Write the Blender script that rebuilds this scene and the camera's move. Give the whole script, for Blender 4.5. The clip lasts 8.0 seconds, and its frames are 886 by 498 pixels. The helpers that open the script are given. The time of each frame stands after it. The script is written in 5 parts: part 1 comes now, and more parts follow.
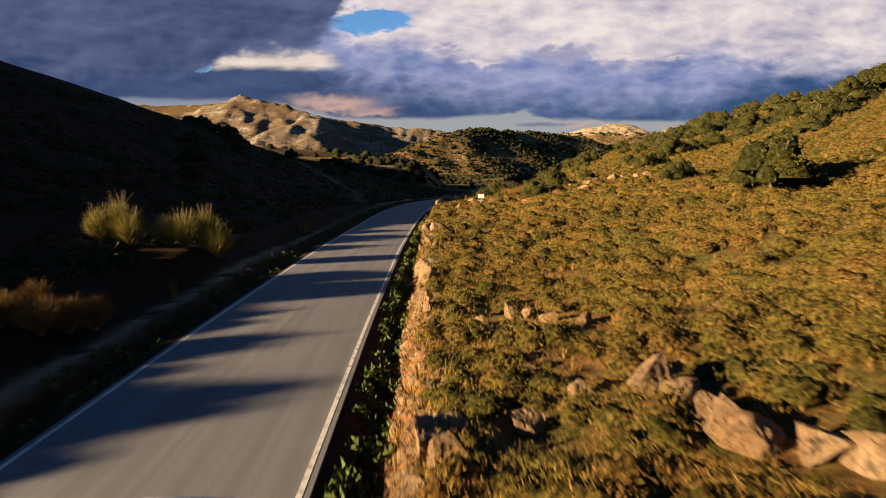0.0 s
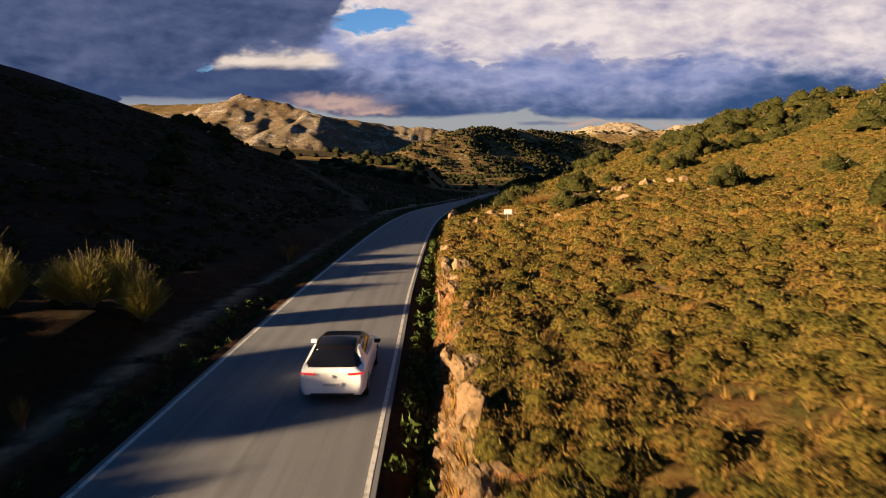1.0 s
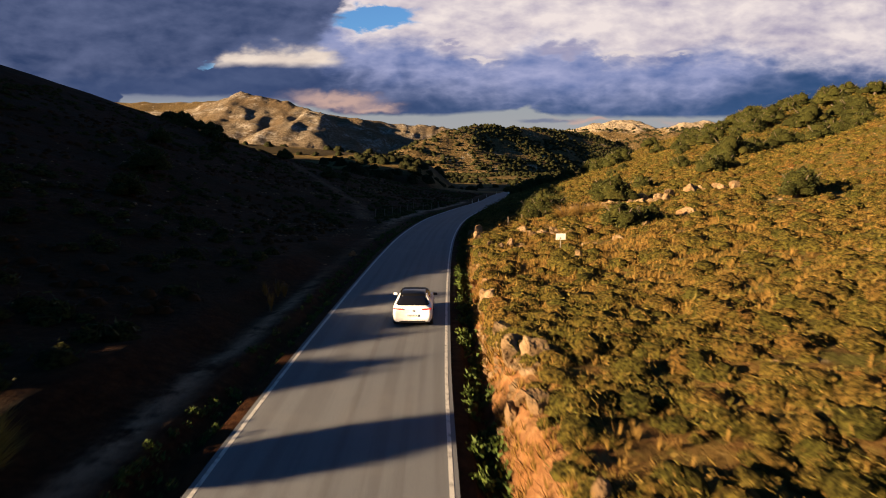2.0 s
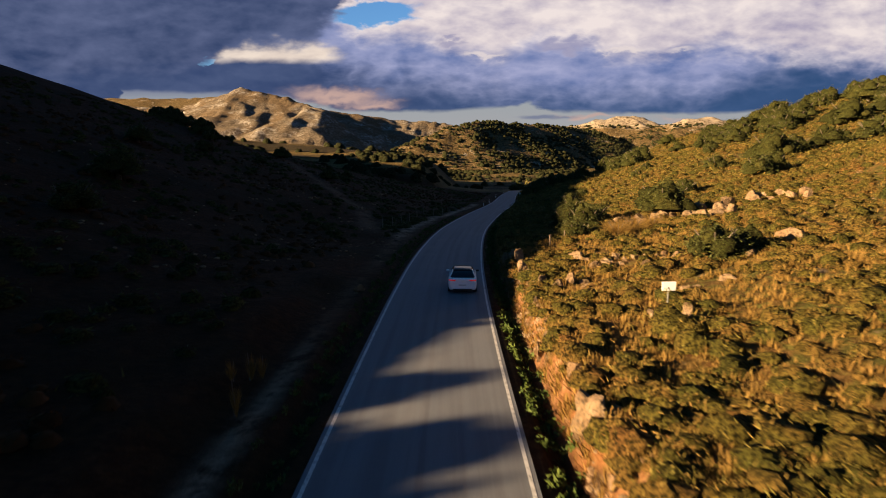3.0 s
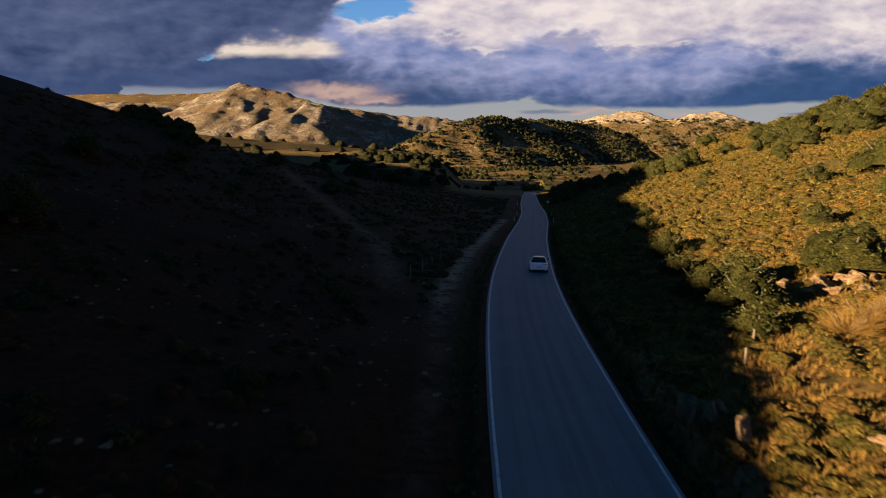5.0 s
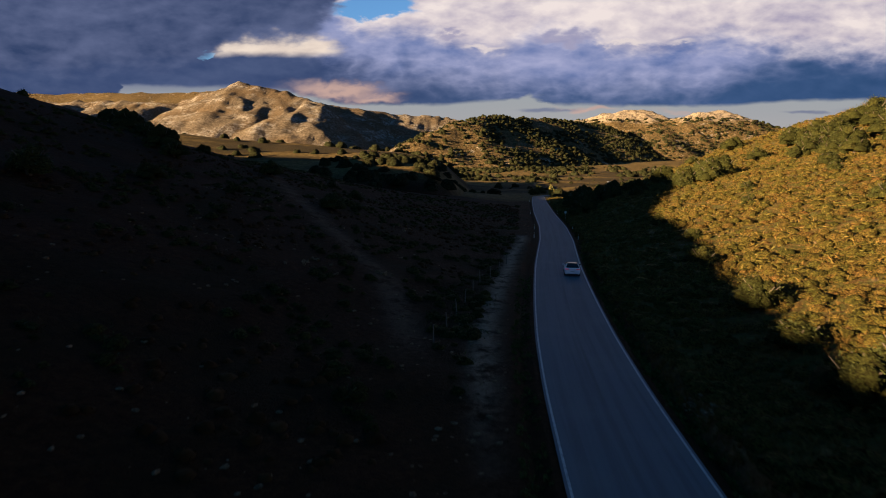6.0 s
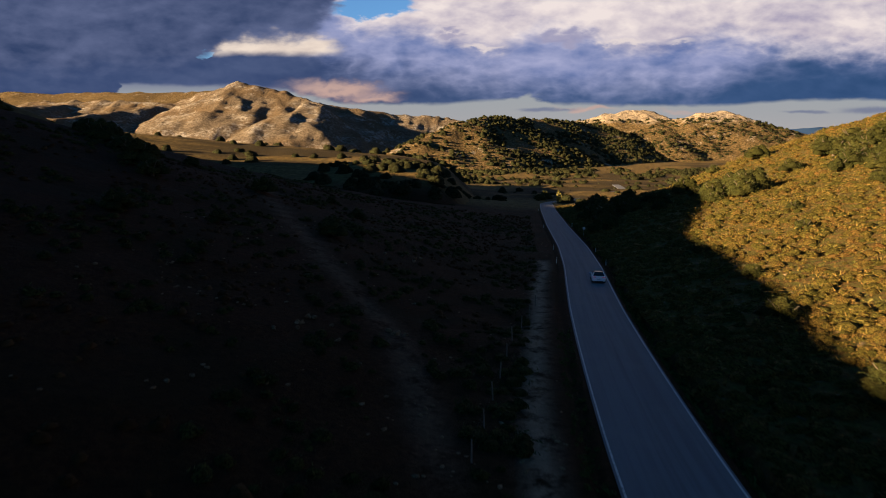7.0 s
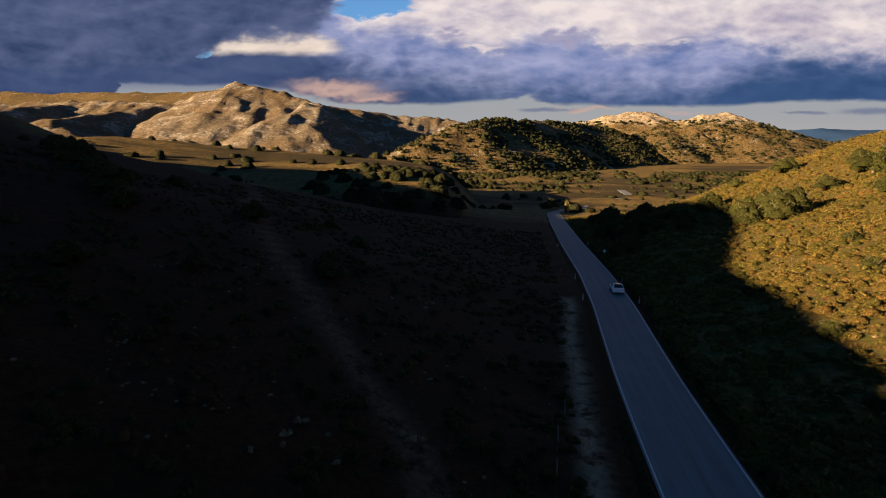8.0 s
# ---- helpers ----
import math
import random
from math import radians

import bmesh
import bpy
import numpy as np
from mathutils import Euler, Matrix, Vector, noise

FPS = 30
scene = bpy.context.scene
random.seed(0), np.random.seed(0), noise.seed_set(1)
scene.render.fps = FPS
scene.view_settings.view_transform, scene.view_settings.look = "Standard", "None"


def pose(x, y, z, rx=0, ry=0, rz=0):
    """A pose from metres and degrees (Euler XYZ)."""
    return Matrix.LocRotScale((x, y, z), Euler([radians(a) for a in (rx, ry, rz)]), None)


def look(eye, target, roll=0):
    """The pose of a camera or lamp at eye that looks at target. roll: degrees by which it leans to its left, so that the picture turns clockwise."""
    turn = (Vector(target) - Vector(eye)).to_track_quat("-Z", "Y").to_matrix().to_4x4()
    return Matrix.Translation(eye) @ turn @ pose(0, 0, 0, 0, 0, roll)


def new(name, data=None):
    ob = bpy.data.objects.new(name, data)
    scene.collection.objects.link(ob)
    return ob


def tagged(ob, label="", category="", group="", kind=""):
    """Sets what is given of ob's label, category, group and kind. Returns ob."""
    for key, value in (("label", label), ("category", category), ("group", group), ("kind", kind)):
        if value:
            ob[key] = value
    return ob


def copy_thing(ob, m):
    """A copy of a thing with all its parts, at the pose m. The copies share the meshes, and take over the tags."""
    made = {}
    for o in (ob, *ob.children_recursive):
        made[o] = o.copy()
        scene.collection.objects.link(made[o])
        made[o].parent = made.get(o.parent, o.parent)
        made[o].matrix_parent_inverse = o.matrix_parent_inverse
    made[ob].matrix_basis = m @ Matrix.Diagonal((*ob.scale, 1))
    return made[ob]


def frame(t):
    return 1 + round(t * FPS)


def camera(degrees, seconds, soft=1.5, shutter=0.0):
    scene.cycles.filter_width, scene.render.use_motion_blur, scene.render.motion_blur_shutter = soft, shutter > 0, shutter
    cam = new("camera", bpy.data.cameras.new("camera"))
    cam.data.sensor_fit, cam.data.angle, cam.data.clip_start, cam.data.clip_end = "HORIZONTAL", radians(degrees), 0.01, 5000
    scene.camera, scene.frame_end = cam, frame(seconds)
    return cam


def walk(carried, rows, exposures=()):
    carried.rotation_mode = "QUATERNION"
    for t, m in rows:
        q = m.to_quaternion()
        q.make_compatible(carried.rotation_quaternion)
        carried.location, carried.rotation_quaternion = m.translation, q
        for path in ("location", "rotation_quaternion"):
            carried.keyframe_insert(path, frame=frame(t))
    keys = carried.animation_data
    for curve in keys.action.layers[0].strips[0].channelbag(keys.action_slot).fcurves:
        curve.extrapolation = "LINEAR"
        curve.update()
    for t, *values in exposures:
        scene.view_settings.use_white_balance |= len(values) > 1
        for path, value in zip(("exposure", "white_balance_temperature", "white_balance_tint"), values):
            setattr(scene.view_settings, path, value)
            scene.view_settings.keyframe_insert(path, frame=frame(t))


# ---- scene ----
cam = camera(73.6, 8.0, soft=1.0, shutter=0.3)
PATH = [
    (0, (0.000, 0.000, 8.039), (0.000, 1.973, 7.712), 0.16),
    (0.5, (-0.530, 5.618, 8.230), (-0.533, 7.591, 7.901), 0.11),
    (1, (-1.204, 10.896, 8.474), (-1.209, 12.868, 8.143), 0.06),
    (1.5, (-2.063, 15.971, 8.738), (-2.069, 17.943, 8.404), 0.02),
    (2, (-3.025, 21.471, 8.901), (-3.034, 23.442, 8.563), 0.03),
    (2.5, (-4.036, 27.086, 9.058), (-4.046, 29.056, 8.714), 0.06),
    (3, (-5.088, 32.422, 9.319), (-5.099, 34.391, 8.969), 0.05),
    (3.5, (-6.239, 37.833, 9.614), (-6.251, 39.802, 9.260), 0.01),
    (4, (-7.447, 43.239, 9.954), (-7.460, 45.207, 9.596), -0.03),
    (4.5, (-8.612, 48.383, 10.425), (-8.625, 50.350, 10.063), -0.06),
    (5, (-9.737, 53.944, 11.094), (-9.750, 55.910, 10.728), -0.09),
    (5.5, (-10.849, 60.076, 11.919), (-10.863, 62.042, 11.550), -0.11),
    (6, (-11.967, 66.035, 12.760), (-11.981, 68.000, 12.389), -0.13),
    (6.5, (-13.080, 71.733, 13.763), (-13.093, 73.698, 13.391), -0.12),
    (7, (-14.159, 77.369, 15.071), (-14.170, 79.334, 14.698), -0.08),
    (7.5, (-15.163, 83.054, 16.519), (-15.173, 85.019, 16.146), -0.02),
    (8, (-16.108, 88.798, 18.000), (-16.116, 90.763, 17.627), 0.04),
]
walk(cam, [(t, look(eye, target, roll)) for t, eye, target, roll in PATH])

# ---------------------------------------------------------------- light
SUN_ELEV, SUN_SIDE = radians(13.0), radians(22.0)   # the sun stands to the west and a little behind the start
sun_way = Vector((-math.cos(SUN_SIDE) * math.cos(SUN_ELEV), -math.sin(SUN_SIDE) * math.cos(SUN_ELEV), math.sin(SUN_ELEV)))
sun = new("sun", bpy.data.lights.new("sun", "SUN"))
sun.data.energy, sun.data.angle, sun.data.color = 5.0, radians(0.5), (1.0, 0.70, 0.39)
sun.matrix_world = look(sun_way * 300, (0, 0, 0))
scene.view_settings.exposure = 2.3


class Nodes:
    """Short forms for building a node tree."""

    def __init__(self, tree):
        self.tree = tree
        tree.nodes.clear()

    def add(self, kind, sets=(), **links):
        n = self.tree.nodes.new(kind)
        for key, value in sets:
            n.inputs[key].default_value = value
        for key, value in links.items():
            self.join(value, n.inputs[key.replace("_", " ")])
        return n

    def attribute(self, name):
        n = self.tree.nodes.new("ShaderNodeAttribute")
        n.attribute_name = name
        return n

    def join(self, value, socket):
        if hasattr(value, "outputs"):
            value = value.outputs[0]
        if hasattr(value, "is_output"):
            self.tree.links.new(value, socket)
        else:
            socket.default_value = value

    def math(self, op, a, b=0.0, c=0.0, clamp=False):
        n = self.tree.nodes.new("ShaderNodeMath")
        n.operation, n.use_clamp = op, clamp
        for k, v in enumerate((a, b, c)):
            self.join(v, n.inputs[k])
        return n.outputs[0]

    def mix(self, fac, a, b, mode="MIX"):
        n = self.tree.nodes.new("ShaderNodeMix")
        n.data_type, n.blend_type = "RGBA", mode
        self.join(fac, n.inputs[0])
        for v, k in ((a, 6), (b, 7)):
            self.join((*v, 1) if isinstance(v, tuple) and len(v) == 3 else v, n.inputs[k])
        return n.outputs[2]

    def noise(self, vector, scale, detail=4.0, rough=0.55, warp=0.0):
        n = self.tree.nodes.new("ShaderNodeTexNoise")
        n.inputs["Scale"].default_value, n.inputs["Detail"].default_value = scale, detail
        n.inputs["Roughness"].default_value, n.inputs["Distortion"].default_value = rough, warp
        if vector is not None:
            self.join(vector, n.inputs["Vector"])
        return n.outputs["Fac"]

    def ramp(self, fac, stops):
        n = self.tree.nodes.new("ShaderNodeValToRGB")
        self.join(fac, n.inputs[0])
        el = n.color_ramp.elements
        while len(el) < len(stops):
            el.new(0.5)
        for e, (at, colour) in zip(el, stops):
            e.position, e.color = at, (*colour, 1)
        return n.outputs[0]

    def remap(self, value, a, b, c=0.0, d=1.0):
        n = self.tree.nodes.new("ShaderNodeMapRange")
        n.interpolation_type = "SMOOTHSTEP"
        for k, v in enumerate((value, a, b, c, d)):
            self.join(v, n.inputs[k])
        return n.outputs[0]


def make_world():
    world = bpy.data.worlds.new("evening_sky")
    scene.world = world
    world.use_nodes = True
    n = Nodes(world.node_tree)
    way = n.add("ShaderNodeTexCoord").outputs["Generated"]
    xyz = n.add("ShaderNodeSeparateXYZ", Vector=way)
    flat = n.math("SQRT", n.math("ADD", n.math("MULTIPLY", xyz.outputs[0], xyz.outputs[0]), n.math("MULTIPLY", xyz.outputs[1], xyz.outputs[1])))
    up = n.math("DIVIDE", xyz.outputs[2], n.math("MAXIMUM", flat, 0.05))        # tangent of the elevation
    side = n.math("ARCTAN2", xyz.outputs[0], xyz.outputs[1])                      # azimuth from north
    north = n.math("MAXIMUM", xyz.outputs[1], 0.12)
    east, high = n.math("DIVIDE", xyz.outputs[0], north), n.math("DIVIDE", xyz.outputs[2], north)   # on a wall to the north
    flow = n.add("ShaderNodeCombineXYZ", X=n.math("MULTIPLY", east, 8.0), Y=n.math("MULTIPLY", high, 17.0), Z=0.3)
    big = n.noise(flow, 0.9, 5.0, 0.55, 0.2)
    other = n.noise(n.add("ShaderNodeMapping", (("Location", (7.3, 2.1, 5.0)),), Vector=flow), 1.2, 5.0, 0.52, 0.15)
    fine = n.noise(flow, 4.5, 6.0, 0.52, 0.1)
    lee = n.noise(n.add("ShaderNodeMapping", (("Location", (7.20, 2.25, 5.0)),), Vector=flow), 1.2, 5.0, 0.52, 0.15)
    lumpy = n.math("ABSOLUTE", n.math("MULTIPLY_ADD", n.noise(flow, 2.2, 6.0, 0.5, 0.1), 2.0, -1.0))
    wave, wave2, wave3 = n.math("SUBTRACT", big, 0.5), n.math("SUBTRACT", other, 0.5), n.math("SUBTRACT", fine, 0.5)
    s = n.math("ADD", east, n.math("ADD", n.math("MULTIPLY", wave, 0.14), n.math("MULTIPLY", wave3, 0.04)))
    e = n.math("ADD", n.math("MULTIPLY_ADD", lumpy, -0.034, 0.008), n.math("ADD", high, n.math("ADD", n.math("MULTIPLY", wave2, 0.050), n.math("MULTIPLY", wave3, 0.018))))
    calm = n.math("ADD", high, n.math("ADD", n.math("MULTIPLY", wave2, 0.007), n.math("MULTIPLY", wave3, 0.007)))

    def edge(knots, at=s):
        """The height of a cloud's edge along the northern sky."""
        r = n.ramp(n.math("MULTIPLY_ADD", at, 0.5, 0.5), [((a + 1) / 2, ((b + 0.3) / 0.8,) * 3) for a, b in knots])
        return n.math("MULTIPLY_ADD", r, 0.8, -0.3)

    def above(level, knots, soft, at=s):
        return n.remap(n.math("SUBTRACT", level, edge(knots, at)), -soft, soft)

    def lump(a, b, wa, wb, s=s, e=e):
        da, db = n.math("DIVIDE", n.math("SUBTRACT", s, a), wa), n.math("DIVIDE", n.math("SUBTRACT", e, b), wb)
        return n.math("EXPONENT", n.math("MULTIPLY", n.math("ADD", n.math("MULTIPLY", da, da), n.math("MULTIPLY", db, db)), -1.0))

    relief = n.math("MULTIPLY", n.math("SUBTRACT", other, lee), 1.6)      # billows lit from the west
    puff = n.math("ADD", n.math("ADD", n.math("MULTIPLY", wave, 0.9), relief), n.math("ADD", n.math("MULTIPLY", wave3, 0.22), n.math("MULTIPLY_ADD", lumpy, -0.35, 0.10)))

    def shade(middle, dark, light):
        """A cloud's tint, billowing between a dark and a light tone."""
        return n.ramp(n.math("ADD", puff, middle), [(0.15, dark), (0.85, light)])

    slate = n.mix(n.remap(east, -0.25, 0.35), shade(0.45, (0.0110, 0.0195, 0.050), (0.024, 0.034, 0.070)), shade(0.45, (0.0095, 0.024, 0.060), (0.017, 0.034, 0.078)))
    mauve = n.mix(n.remap(east, -0.34, -0.04), shade(0.45, (0.030, 0.046, 0.110), (0.104, 0.115, 0.186)), shade(0.5, (0.040, 0.059, 0.130), (0.128, 0.133, 0.202)))
    cream = shade(0.56, (0.120, 0.108, 0.152), (0.285, 0.250, 0.242))
    tint = n.mix(above(e, [(-0.71, 0.1797), (-0.222, 0.1625), (-0.195, 0.1364), (-0.123, 0.1118), (0, 0.0941), (0.107, 0.0905), (0.246, 0.0781), (0.365, 0.0816), (0.447, 0.0941), (0.5, 0.1171), (0.563, 0.1303), (0.717, 0.1303)], 0.040), slate, mauve)
    tint = n.mix(above(e, [(-0.691, 0.3136), (-0.199, 0.2642), (-0.153, 0.1951), (-0.121, 0.1763), (-0.04, 0.1642), (0.015, 0.1451), (0.078, 0.1416), (0.141, 0.1728), (0.232, 0.1694), (0.256, 0.1503), (0.334, 0.1434), (0.424, 0.1573), (0.515, 0.1521), (0.562, 0.1381), (0.715, 0.1416)], 0.026), tint, cream)
    # sunlit crests inside the grey-violet layer
    for a, b, wa, wb, k in ((0.047, 0.1416, 0.043, 0.0067, 0.75), (0.278, 0.1573, 0.043, 0.0067, 0.8), (0.366, 0.1451, 0.038, 0.0067, 0.6)):
        tint = n.mix(n.math("MULTIPLY", n.remap(lump(a, b, wa, wb), 0.10, 1.0), k), tint, (0.27, 0.235, 0.225))
    for a, b, wa, wb in ((0.196, 0.1668, 0.048, 0.0134), (0.005, 0.1668, 0.029, 0.0095)):
        tint = n.mix(n.math("MULTIPLY", n.remap(lump(a, b, wa, wb), 0.2, 0.9), 0.7), tint, (0.095, 0.092, 0.145))
    # clear sky between the heaps, the western bank, and the bright wedge below it
    air = n.add("ShaderNodeTexSky")
    air.sky_type, air.sun_disc, air.sun_elevation, air.sun_rotation = "NISHITA", False, SUN_ELEV, radians(180 + 90 - 22)
    air.altitude, air.air_density, air.dust_density = 900.0, 1.0, 1.0
    clear = n.mix(1.0, air.outputs[0], (0.024, 0.040, 0.060), "MULTIPLY")
    hole = n.math("ADD", lump(-0.112, 0.2105, 0.067, 0.021), lump(-0.382, 0.1346, 0.019, 0.0095))
    tint = n.mix(n.remap(hole, 0.32, 0.62), tint, clear)
    wedge = n.math("MULTIPLY", n.math("MULTIPLY", n.remap(n.math("SUBTRACT", calm, 0.1294), -0.004, 0.010), n.remap(n.math("SUBTRACT", e, edge([(-0.392, 0.1285), (-0.35, 0.1451), (-0.322, 0.159), (-0.276, 0.1642), (-0.203, 0.1694), (-0.172, 0.1607)])), 0.014, -0.014)), n.math("MULTIPLY", n.remap(s, -0.385, -0.36), n.remap(s, -0.15, -0.195)))
    tint = n.mix(wedge, tint, shade(0.72, (0.16, 0.130, 0.125), (0.285, 0.240, 0.205)))
    purple = shade(0.45, (0.0110, 0.0185, 0.045), (0.035, 0.044, 0.083))
    tint = n.mix(above(e, [(-0.719, 0.1118), (-0.443, 0.1224), (-0.388, 0.1311), (-0.322, 0.1607), (-0.203, 0.178), (-0.166, 0.2105), (-0.142, 0.2559), (0.185, 0.456)], 0.020), tint, purple)
    # the pale strip under the storm, with a low peach cloud and thin bars before it
    strip_tint = n.ramp(n.math("MULTIPLY", high, 12.0), [(0.0, (0.135, 0.128, 0.130)), (0.4, (0.120, 0.122, 0.128)), (0.8, (0.112, 0.120, 0.128)), (1.0, (0.070, 0.078, 0.105))])
    tint = n.mix(n.math("SUBTRACT", 1.0, above(calm, [(-0.732, 0.0248), (-0.554, 0.0673), (-0.539, 0.0843), (-0.354, 0.0834), (-0.262, 0.0763), (-0.152, 0.0547), (-0.004, 0.052), (0.108, 0.0601), (0.135, 0.0691), (0.177, 0.0538), (0.293, 0.0502), (0.479, 0.0511), (0.59, 0.0583), (0.727, 0.0583)], 0.004)), tint, strip_tint)
    for a, b, wa, wb, k in ((-0.179, 0.0834, 0.081, 0.0124, 0.9), (-0.115, 0.07, 0.048, 0.0086, 0.85), (0.229, 0.0475, 0.048, 0.0057, 0.8), (0.387, 0.0439, 0.057, 0.0038, 0.4)):
        tint = n.mix(n.math("MULTIPLY", n.remap(lump(a, b, wa, wb, s, n.math("ADD", n.math("MULTIPLY", e, 0.6), n.math("MULTIPLY", calm, 0.4))), 0.12, 1.0), k), tint, shade(0.75, (0.090, 0.078, 0.092), (0.200, 0.132, 0.112)))
    for a, b, wa, wb in ((0.164, 0.043, 0.043, 0.0038), (0.583, 0.0384, 0.043, 0.0029), (0.694, 0.0421, 0.057, 0.0057)):
        tint = n.mix(n.math("MULTIPLY", n.remap(lump(a, b, wa, wb, s, calm), 0.1, 1.0), 0.75), tint, (0.046, 0.054, 0.090))
    # unseen sky, made dark overhead and sideways to deepen shade, brighter in the south
    south = n.math("MULTIPLY", n.remap(n.math("ABSOLUTE", side), 1.7, 2.6), n.remap(up, 0.55, 0.25))
    tint = n.mix(n.remap(n.math("ABSOLUTE", side), 0.9, 1.4), tint, n.ramp(big, [(0.3, (0.009, 0.018, 0.042)), (0.7, (0.030, 0.040, 0.070))]))
    tint = n.mix(south, tint, n.ramp(big, [(0.3, (0.030, 0.072, 0.16)), (0.7, (0.085, 0.118, 0.18))]))
    over = n.remap(up, 0.26, 0.6)
    tint = n.mix(over, tint, n.ramp(other, [(0.3, (0.001, 0.013, 0.041)), (0.7, (0.003, 0.030, 0.076))]))
    sky = n.add("ShaderNodeBackground", Color=tint, Strength=0.62)
    n.add("ShaderNodeOutputWorld", Surface=sky)


make_world()


# ---------------------------------------------------------------- materials
def surface(name, paint, rough=0.9, bump=None, depth=0.02, metal=0.0, spec=0.3):
    """paint(n) gives the colour, bump(n) the relief's height."""
    m = bpy.data.materials.new(name)
    m.use_nodes = True
    n = Nodes(m.node_tree)
    bsdf = n.add("ShaderNodeBsdfPrincipled", (("Roughness", rough), ("Metallic", metal), ("Specular IOR Level", spec)))
    colour = paint(n) if callable(paint) else (*paint, 1)
    n.join(colour, bsdf.inputs["Base Color"])
    if bump:
        b = n.add("ShaderNodeBump", (("Strength", 1.0), ("Distance", depth)), Height=bump(n))
        n.join(b, bsdf.inputs["Normal"])
    n.add("ShaderNodeOutputMaterial", Surface=bsdf)
    return m


def place(n):
    return n.add("ShaderNodeNewGeometry").outputs["Position"]


def island(n):
    return n.add("ShaderNodeNewGeometry").outputs["Random Per Island"]


def ground_paint(n):
    p = place(n)
    patch, grain = n.noise(p, 0.12, 5), n.noise(p, 2.2, 8, 0.7)
    # near-black brown west of the road and in the valley, with shade painted in
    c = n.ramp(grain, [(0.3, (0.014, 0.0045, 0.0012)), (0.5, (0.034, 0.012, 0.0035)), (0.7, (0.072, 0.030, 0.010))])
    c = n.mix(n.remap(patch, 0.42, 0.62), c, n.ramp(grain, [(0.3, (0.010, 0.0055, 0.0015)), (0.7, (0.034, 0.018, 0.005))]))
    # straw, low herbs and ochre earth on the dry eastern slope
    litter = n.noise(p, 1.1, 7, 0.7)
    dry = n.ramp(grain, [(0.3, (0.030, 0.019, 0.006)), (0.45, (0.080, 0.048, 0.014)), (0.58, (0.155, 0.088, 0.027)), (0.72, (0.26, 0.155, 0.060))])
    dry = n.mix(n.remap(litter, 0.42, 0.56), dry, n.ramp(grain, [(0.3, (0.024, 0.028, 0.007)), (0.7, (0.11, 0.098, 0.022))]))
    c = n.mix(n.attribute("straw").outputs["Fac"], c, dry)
    # the open valley floor: dry grass fields with darker heath
    far = n.remap(n.add("ShaderNodeSeparateXYZ", Vector=p).outputs[1], 285.0, 330.0)
    field = n.ramp(n.noise(p, 0.35, 8, 0.7), [(0.3, (0.036, 0.026, 0.009)), (0.5, (0.105, 0.070, 0.022)), (0.7, (0.20, 0.135, 0.046))])
    field = n.mix(n.remap(n.noise(n.add("ShaderNodeMapping", (("Scale", (0.4, 1.0, 1.0)),), Vector=p), 0.016, 5, 0.6), 0.48, 0.58), field, (0.036, 0.026, 0.010))
    c = n.mix(far, c, field)
    earth = n.math("MULTIPLY", n.attribute("earth").outputs["Fac"], n.remap(n.noise(p, 0.6, 5), 0.36, 0.52))
    c = n.mix(earth, c, n.ramp(grain, [(0.3, (0.13, 0.052, 0.018)), (0.55, (0.28, 0.125, 0.042)), (0.72, (0.36, 0.21, 0.095))]))
    stone = n.math("MULTIPLY", n.remap(n.noise(p, 0.7, 6, 0.6), 0.62, 0.70), n.attribute("straw").outputs["Fac"])
    c = n.mix(stone, c, n.ramp(grain, [(0.3, (0.095, 0.0673, 0.0396)), (0.7, (0.20, 0.15, 0.095))]))
    dirt = n.attribute("dirt").outputs["Fac"]
    return n.mix(n.math("MULTIPLY", dirt, n.remap(n.noise(p, 0.55, 7, 0.65), 0.34, 0.54)), c, n.ramp(grain, [(0.3, (0.20, 0.125, 0.080)), (0.7, (0.37, 0.245, 0.165))]))


def asphalt_paint(n):
    p = place(n)
    c = n.ramp(n.noise(p, 60, 3, 0.7), [(0.3, (0.106, 0.113, 0.127)), (0.7, (0.174, 0.181, 0.199))])
    lane = n.attribute("lane").outputs["Vector"]
    across = n.math("ABSOLUTE", n.add("ShaderNodeSeparateXYZ", Vector=lane).outputs[0])
    along = n.add("ShaderNodeMapping", (("Scale", (1.6, 0.03, 1.0)),), Vector=lane)
    c = n.mix(n.math("MULTIPLY", n.remap(n.noise(along, 1.3, 4), 0.40, 0.64), 0.40), c, (0.080, 0.079, 0.084))
    # a paler seam where two strips of asphalt meet, and cracks
    seam = n.remap(n.math("ADD", across, n.math("MULTIPLY", n.noise(p, 0.9, 4), 0.25)), 0.26, 0.16)
    c = n.mix(n.math("MULTIPLY", seam, 0.30), c, (0.085, 0.083, 0.085))
    return n.mix(n.math("MULTIPLY", n.remap(n.noise(p, 0.35, 5), 0.5, 0.7), 0.30), c, (0.185, 0.178, 0.176))


def rock_paint(n):
    p = place(n)
    c = n.ramp(n.noise(p, 1.6, 8, 0.66), [(0.3, (0.070, 0.042, 0.022)), (0.5, (0.20, 0.132, 0.072)), (0.72, (0.32, 0.23, 0.145))])
    c = n.mix(n.math("MULTIPLY", n.remap(n.noise(p, 0.8, 4), 0.5, 0.65), 0.6), c, (0.17, 0.095, 0.045))
    return n.mix(n.math("MULTIPLY", n.remap(n.noise(p, 7, 5), 0.52, 0.66), 0.65), c, (0.045, 0.036, 0.026))


